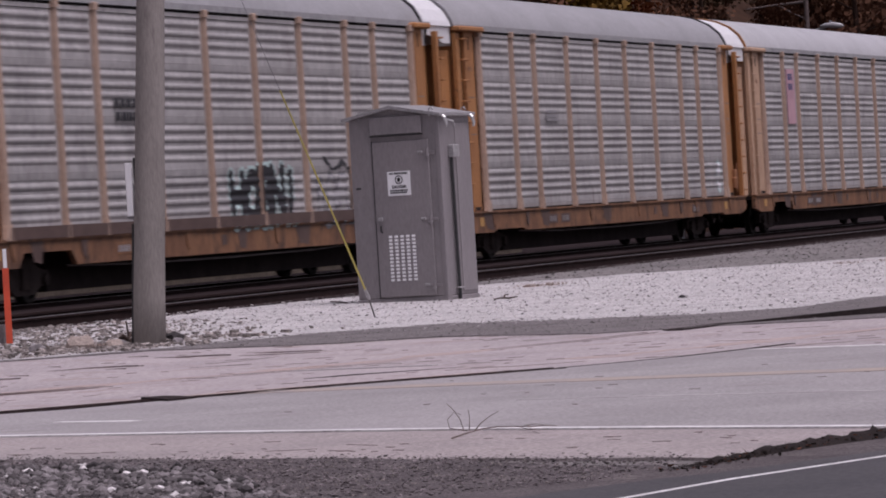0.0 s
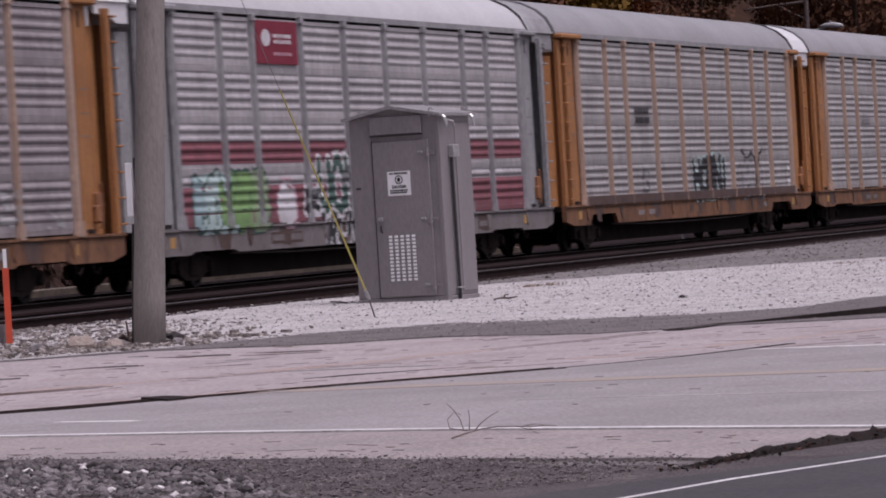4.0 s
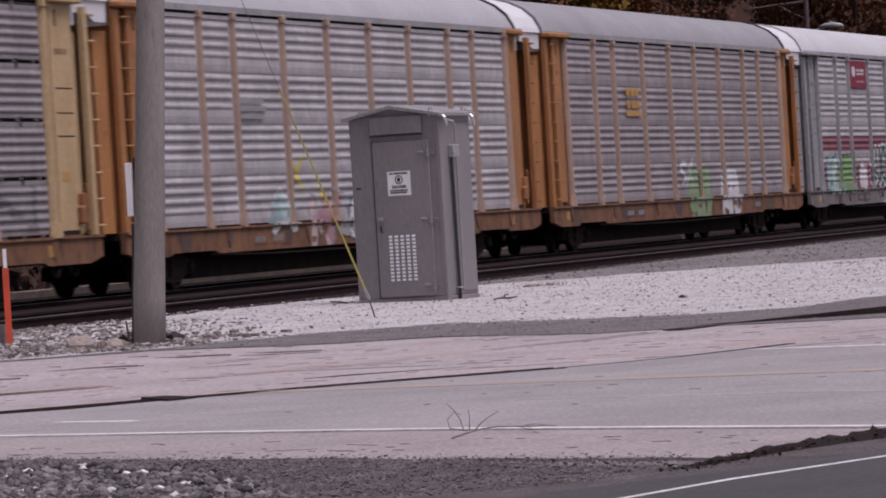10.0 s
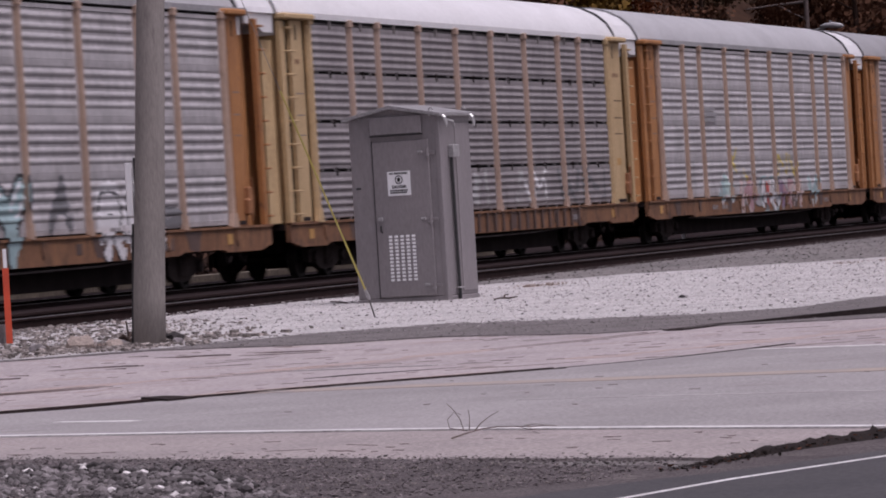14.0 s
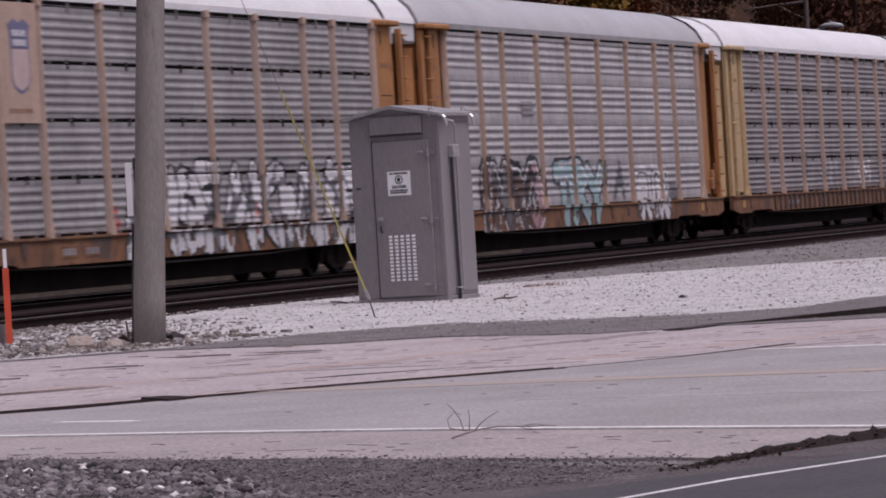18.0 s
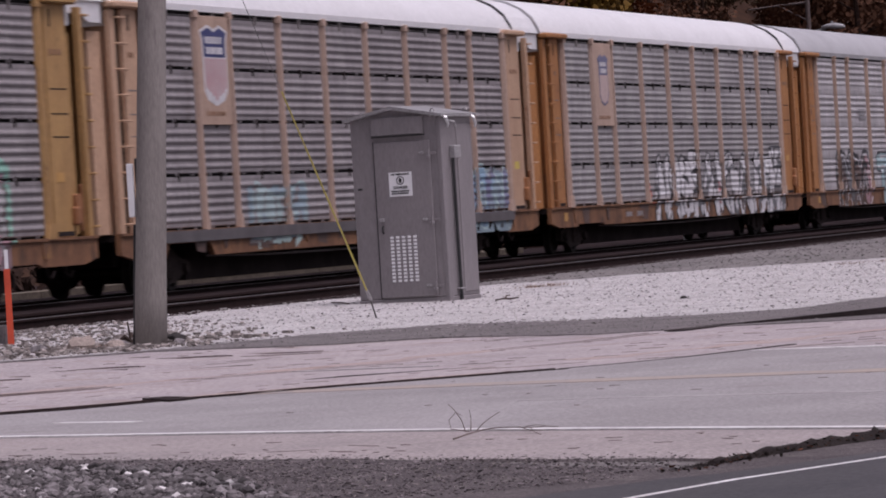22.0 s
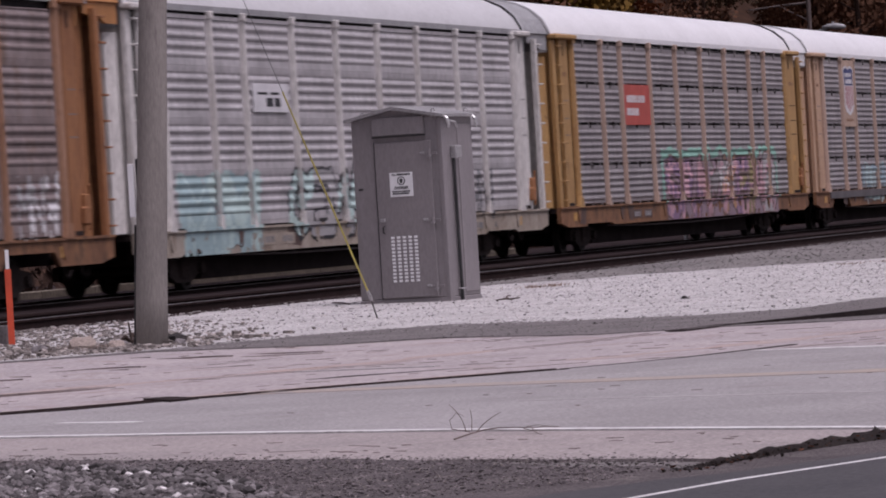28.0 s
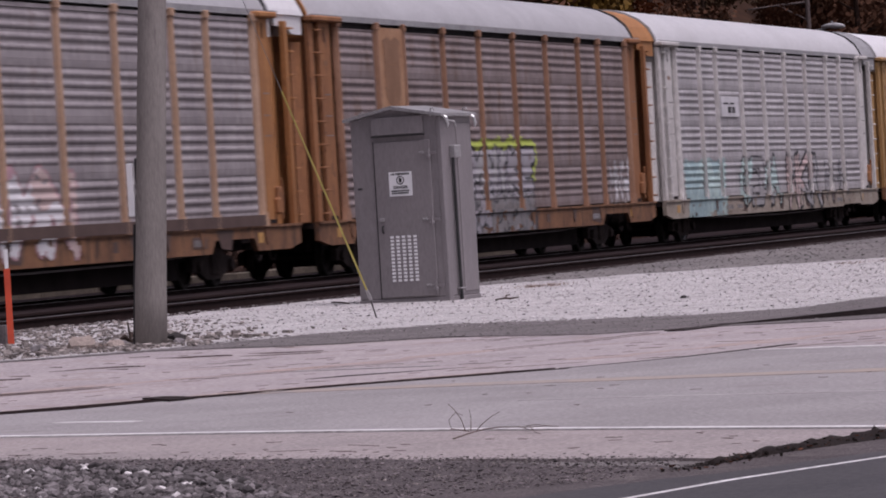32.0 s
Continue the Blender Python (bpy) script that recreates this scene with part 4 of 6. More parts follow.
def autorack(spec):
    """One covered auto-carrier wagon; its origin lies on the rail heads at its middle."""
    style = spec["style"]
    row_h = ROW_HEIGHTS[style]
    posts, ends, sill = spec["posts"], spec["ends"], spec["sill"]
    car = thing("autorack_wagon", spec["label"], "railway wagon", group="auto-carrier wagons of the train")
    roof, arch = common("roof", roof_shape)
    part("roof", roof, spec["roof"], car, spec.get("roof_label", ""))
    part("roof_end_cap", common("cap", lambda: Shape().prism([(y * 0.985, z - 0.03) for y, z in arch] + [(y * 0.9, z - 0.12) for y, z in arch[::-1]], "x", 12.7, 15.0).mesh("roof_end_cap", [ORANGE])), spec.get("endtop", spec["roof"]), car)
    for x in (12.62,):
        part("roof_seal", common("seal", lambda: Shape().prism([(y * 1.014, z + 0.018) for y, z in arch] + [(y * 0.985, z - 0.03) for y, z in arch[::-1]], "x", 0, 0.05).mesh("roof_seal", [FITTING])), FITTING, car, "black rubber roof seal", at=(x, 0, 0))
    # Added pale panel stands in for the next wagon's skylit curtain top.
    part("roof_end_skirt", common("lit_end", lambda: Shape().prism([(13.3, 5.16), (14.98, 5.16), (14.98, 4.76), (14.4, 4.76), (14.1, 4.86), (13.3, 4.92)], "y", -1.47, -1.40).mesh("roof_end_skirt", [ROOF_WHITE])), spec.get("endtop", spec["roof"]), car)
    for x in (-HALF, 12.72):
        part("roof_end_hoop", common("hoop", lambda: Shape().prism([(y * 1.008, z + 0.01) for y, z in arch] + [(y * 0.98, z - 0.035) for y, z in arch[::-1]], "x", 0, 0.10).mesh("roof_end_hoop", [ORANGE])), spec.get("hoop", spec["roof"]), car, at=(x, 0, 0))
    part("fascia", common("fascia", lambda: Shape().box(-HALF + 0.3, HALF - 0.3, -1.545, -1.44, Z_EAVE + 0.025, 5.195).mesh("fascia", [GREY_PAINT])), ROOF_WHITE if spec["roof"] is ROOF_WHITE else GREY_PAINT, car, "painted eave strip")
    # Added dark backing gives the gaps between panels their interior shade.
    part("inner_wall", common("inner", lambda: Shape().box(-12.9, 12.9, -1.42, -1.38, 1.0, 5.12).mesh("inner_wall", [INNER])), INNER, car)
    part("far_side", common("far", lambda: Shape().box(-12.9, 12.9, 1.38, 1.5, 0.6, 5.17).mesh("far_side", [GALV_WARM])), GALV_WARM, car)
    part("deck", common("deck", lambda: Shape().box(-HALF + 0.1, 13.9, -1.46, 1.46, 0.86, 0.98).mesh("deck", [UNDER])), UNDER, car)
    # Besides the sill, black boxes fill the underside in place of its shade.
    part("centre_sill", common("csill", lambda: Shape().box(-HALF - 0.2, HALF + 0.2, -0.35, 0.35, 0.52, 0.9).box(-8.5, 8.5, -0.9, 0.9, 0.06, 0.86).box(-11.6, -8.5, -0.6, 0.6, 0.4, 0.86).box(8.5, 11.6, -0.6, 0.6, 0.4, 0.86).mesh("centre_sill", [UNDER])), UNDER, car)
    part("side_sill", common(("sill", bool(spec.get("notch"))), lambda: sill_shape(spec.get("notch"))), sill, car)
    # side sheets between the posts
    edges = [-SCREEN] + POSTS + [SCREEN]
    for i in range(len(edges) - 1):
        a, b = edges[i] + 0.05, edges[i + 1] - 0.05
        for row in range(ROWS):
            part("side_panel", panel_mesh(style, b - a, row == 0), spec["panel"], car, at=((a + b) / 2, -1.5, Z_SILL + row * row_h))
            if style != "light" and row:
                part("latch_hook", common("latch_hook", lambda: Shape().prism([(-0.03, 0.07), (0.03, 0.07), (0.015, -0.09), (-0.015, -0.09)], "y", -0.04, 0.0).mesh("latch_hook", [UNDER])), UNDER, car, at=((a + b) / 2 + 0.12 * math.sin(7 * i + row), -1.5, Z_SILL + row * row_h))
        part("top_sheet", Shape().box(a, b, -1.514, -1.5, Z_SILL + ROWS * row_h + 0.012, Z_EAVE - spec.get("eave_gap", 0.03 if style == "light" else 0.05)), spec["panel"], car)
        if style != "light":
            part("clip", common("clip", lambda: Shape().box(-0.03, 0.03, -0.035, 0.0, Z_EAVE - 0.16, Z_EAVE + 0.03).mesh("clip", [UNDER])), SILL_B, car, at=((a + b) / 2 + 0.2 * math.sin(5 * i + spec["seed"]), -1.51, 0))
        for z0, z1 in spec.get("bands", ()):
            s = Shape()
            m = 24
            v = []
            for q in range(m + 1):
                z = z0 + (z1 - z0) * q / m
                y = -1.506 - rib(style, z)
                v += [(a + 0.04, -1.508, z), (a + 0.19, y, z), (b - 0.19, y, z), (b - 0.04, -1.508, z)]
            s.add(v, [(4 * q + k, 4 * q + k + 1, 4 * q + 5 + k, 4 * q + 4 + k) for q in range(m) for k in range(3)])
            part("painted_band", s, RED_BAND, car, "faded red painted band")
    for p in POSTS:
        part("side_post", post_mesh("post"), posts, car, at=(p, -1.5, 0))
    for p in (-SCREEN, SCREEN):
        part("corner_post", post_mesh("corner"), posts if not spec.get("corner") else spec["corner"], car, at=(p, -1.5, 0))
    # ends: plates, eave brackets, ladders, folded doors
    lead = 13.0 if spec.get("wide_end") else 12.6
    for sgn in (-1, 1):
        e0, e1 = (12.0, lead) if sgn > 0 else (-12.86, -12.2)
        part("end_plate", Shape().soft(e0, e1, -1.56, -1.47, Z_SILL, Z_EAVE - 0.02, 0.012), ends, car)
        part("plate_slot", Shape().box(e0 + 0.22, e0 + 0.30, -1.563, -1.55, Z_EAVE - 0.42, Z_EAVE - 0.12), UNDER, car)
        for k, z in enumerate((3.55, 3.12, 2.72)):
            part("plate_seam", Shape().box(e0 + 0.12, e1 - 0.1, -1.564, -1.55, z, z + 0.022), UNDER if spec.get("wide_end") and sgn > 0 else SILL_B, car)
        if e1 - e0 > 0.6:
            bars(car, e0 + 0.15, e1 - 0.2, 4.15, 4.25, 1, paint("faded_brown"), -1.562, spec["seed"] + 5, 3)
            if spec.get("wide_end") and sgn > 0:
                part("sticker", Shape().box(e0 + 0.2, e0 + 0.55, -1.566, -1.56, 1.95, 2.12), paint("gold" if spec["seed"] % 2 else "yellow"), car)
        part("plate_foot", Shape().box(e0 + 0.1, e1 - 0.1, -1.565, -1.52, Z_SILL + 0.02, Z_SILL + 0.1), UNDER, car)
        a, b = (11.72, lead + 0.25) if sgn > 0 else (0.02 - HALF, -11.7)
        part("eave_bracket", Shape().soft(a, b, -1.70, -1.45, Z_EAVE - 0.02, Z_EAVE + 0.10, 0.03), ends, car)
        if sgn > 0:
            back = part("door_recess", Shape().box(lead - 0.1, 13.62, -1.30, -1.22, Z_SILL, Z_EAVE), ends, car)
            for z in (2.35, 4.05):
                part("recess_hole", Shape().box(lead + 0.3, lead + 0.52, -1.306, -1.29, z, z + 0.2), UNDER, back)
            rod = part("lock_rod", Shape().tube([(lead + 0.34, -1.42, 1.05), (lead + 0.34, -1.42, 4.55)], 0.045, 8), ends, car)
            part("rod_sleeve", Shape().tube([(lead + 0.34, -1.43, 4.68), (lead + 0.34, -1.43, Z_EAVE)], 0.06, 8), spec.get("endtop", spec["roof"]), rod)
            part("ladder", common("post_ladder", post_ladder), ends, car, at=(13.72, -1.52, Z_SILL))
            part("door_latch", common("door_latch", lambda: Shape().soft(-0.14, 0.12, -0.10, 0.06, 1.48, 1.74, 0.02).soft(-0.2, 0.0, -0.12, 0.0, 1.2, 1.52, 0.03).tube([(0.1, -0.06, 1.1), (0.12, -0.08, 1.5), (0.02, -0.1, 1.9)], 0.03, 6).mesh("door_latch", [BROWN])), BROWN, car, at=(lead + 0.02, -1.55, 0))
        else:
            part("end_curtain", common("curtain", lambda: Shape().prism([(-14.12, -1.26), (-14.12, -1.34), (-13.98, -1.30), (-13.86, -1.36), (-13.74, -1.30), (-13.62, -1.36), (-13.45, -1.36), (-13.45, -1.26)], "z", 1.0, 4.62).mesh("end_curtain", [ORANGE])), ends, car)
            part("slot_panel", Shape().box(-12.25, -11.8, -1.44, -1.36, Z_SILL, Z_EAVE), ends, car)
            part("ladder", common("bay_ladder", bay_ladder), ends, car, at=(-13.22, -1.52, Z_SILL))
            part("bay_back", Shape().box(-13.2, -12.8, -1.38, -1.32, Z_SILL, Z_EAVE), ends, car)
        part("end_wall", common("end", lambda: end_shape(arch)), ends, car, at=(-13.42 if sgn < 0 else 13.86, 0, 0))
        part("end_top", common("endtop", lambda: Shape().prism([(-1.40, 4.72), (1.40, 4.72), (1.40, 5.1)] + [(y * 0.92, z - 0.06) for y, z in arch[::-1][1:-1]] + [(-1.40, 5.1)], "x", 0.0, 0.09).mesh("end_top", [ORANGE])), spec.get("endtop", spec["roof"]), car, at=(-13.445 if sgn < 0 else 13.85, 0, 0))
        for k in range(4):
            part("end_door_leaf", common("leaf", door_leaf), ends, car, at=((-13.45 - 0.08 * (k % 2)) if sgn < 0 else 13.98 + 0.08 * (k % 2), -1.05 + 0.7 * k, 0))
        part("coupler", common("coupler", lambda: Shape().soft(-0.5, 0.5, -0.16, 0.16, 0.62, 0.92, 0.04).mesh("coupler", [UNDER])), UNDER, car, at=(14.3 if sgn > 0 else -14.0, 0, 0))
        part("brake_hose", common("hose", lambda: Shape().tube([(0, 0, 0.6), (0.05, 0, 0.35), (0.25, 0, 0.28), (0.4, 0, 0.4)], 0.03, 6).mesh("brake_hose", [UNDER])), UNDER, car, at=(14.1 if sgn > 0 else -13.7, -0.5, 0))
    if spec.get("strip"):
        z0, z1, tone = spec["strip"]
        part("lower_sheet", Shape().box(-SCREEN, SCREEN, -1.615, -1.5, z0, z1), paint(tone), car, "dark lower strip")
    if spec.get("ribbed_sill"):
        for k in range(26):
            x = -8.4 + 0.66 * k
            part("sill_rib", common("sill_rib", lambda: Shape().box(-0.06, 0.06, -0.05, 0.0, 0.53, 0.95).mesh("sill_rib", [UNDER])), paint("brown"), car, at=(x, -1.56, 0))
    for k, x in enumerate((-11.6, -8.2, -3.1, 2.3, 6.0, 8.4, 11.7)):
        part("bracket", common("gusset", gusset), paint("brown") if k % 3 == 1 else sill, car, at=(x + 0.35 * math.sin(3 * k + spec["seed"]), -1.562, 0))
    for x in (-6.3, -5.2, 8.0):
        s = plate(car, x - 0.40, x + 0.40, 0.62, 0.84, paint("brown") if spec["seed"] % 3 else sill, "data_stencil", "small stencilled data panel", -1.567)
        bars(s, x - 0.34, x + 0.34, 0.67, 0.79, 1, paint("smoke") if spec["seed"] % 2 else paint("stencil"), -1.568, spec["seed"], 4)
    for x, c in ((-12.3, "gold"), (11.5, "gold"), (3.6, "brown"), (-1.0, "brown")):
        part("reflector", Shape().box(x - 0.14, x + 0.14, -1.567, -1.56, 0.66, 0.86), paint(c), car)
    for k in range(5):
        x = -10.5 + 4.7 * k + 1.3 * math.sin(spec["seed"] * 2.1 + k)
        w_ = 0.3 + 0.25 * abs(math.sin(spec["seed"] + 1.7 * k))
        part("grime_patch", Shape().prism([(x - w_, 0.945), (x + w_ * 0.8, 0.945), (x + w_ * 0.5, 0.56), (x - w_ * 0.55, 0.60)], "y", -1.5645, -1.56), paint("brown"), car)
    part("brake_pipe", common("brake_pipe", lambda: Shape().tube([(-8.6, -1.36, 0.50), (-5.0, -1.36, 0.44), (0.0, -1.36, 0.42), (5.0, -1.36, 0.44), (8.6, -1.36, 0.52)], 0.022, 6).mesh("brake_pipe", [SILL_B])), SILL_B, car, "thin brake pipe under the sill")
    # running gear
    sets = []
    for tx in (-10.0, 10.0):
        part("truck", common("truck", truck_frame), TRUCK_STEEL, car, at=(tx, 0, -DROP))
        for dx in (-0.88, 0.88):
            ax = part("wheel_set", common("axle", lambda: Shape().tube([(0, -0.85, 0), (0, 0.85, 0)], 0.08, 10).mesh("axle", [WHEEL_STEEL])), WHEEL_STEEL, car, at=(tx + dx, 0, 0.42 - DROP))
            part("wheel", common("wheel", wheel_shape), WHEEL_STEEL, ax, at=(0, -0.7525, 0))
            part("wheel", common("wheel", wheel_shape), WHEEL_STEEL, ax, at=(0, 0.7525, 0)).rotation_euler = (0, 0, math.pi)
            sets.append(ax)
    # emblems and lettering
    for kind, x, *more in spec.get("marks", ()):
        if kind == "shield":
            shield(car, x, more[0])
        elif kind == "letters":
            z0, z1, w, colour, rows = more
            bars(car, x - w / 2, x + w / 2, z0, z1, rows, paint(colour), -1.552, spec["seed"], 3 if colour == "gold" else (5 if colour == "black" else 1))
            if colour == "gold":
                part("underline", Shape().box(x - w / 2, x + w / 2, -1.556, -1.552, z0 - 0.2, z0 - 0.06), paint(colour), car)
        elif kind == "plate":
            z0, z1, w, back, ink, rows = more
            p = plate(car, x - w / 2, x + w / 2, z0, z1, paint(back), "emblem_plate", back + " painted emblem plate", -1.558)
            zc, hz = (z0 + z1) / 2, z1 - z0
            if back == "maroon":
                ring = [(x - w * 0.27 + w * 0.11 * math.cos(a), zc + hz * 0.1 + hz * 0.2 * math.sin(a)) for a in [math.pi * k / 6 for k in range(12)]]
                part("emblem_disc", Shape().prism(ring, "y", -1.563, -1.558), paint(ink), p)
                bars(p, x - w * 0.1, x + w * 0.36, zc - hz * 0.02, zc + hz * 0.2, 2, paint(ink), -1.559, spec["seed"], 6)
                bars(p, x - w * 0.1, x + w * 0.36, zc - hz * 0.3, zc - hz * 0.22, 1, paint("pink"), -1.559, spec["seed"], 5)
            elif back == "red":
                bars(p, x - w * 0.4, x + w * 0.34, zc + hz * 0.06, zc + hz * 0.24, 1, paint(ink), -1.559, spec["seed"], 8)
                bars(p, x - w * 0.4, x + w * 0.08, zc - hz * 0.26, zc - hz * 0.08, 1, paint(ink), -1.559, spec["seed"], 7)
            elif back == "white":
                bars(p, x - w * 0.4, x + w * 0.4, zc + hz * 0.12, zc + hz * 0.2, 1, paint(ink), -1.559, spec["seed"], 2)
                bars(p, x - w * 0.15, x + w * 0.36, zc - hz * 0.3, zc + hz * 0.0, 1, paint(ink), -1.559, spec["seed"], 2)
            else:
                bars(p, x - w * 0.36, x + w * 0.30, zc + hz * 0.12, zc + hz * 0.42, 2, paint(ink), -1.559, spec["seed"], 3)
    for g in spec.get("graffiti", ()):
        graffiti(car, style, *g[:9], **(g[9] if len(g) > 9 else {}))
    return car, sets


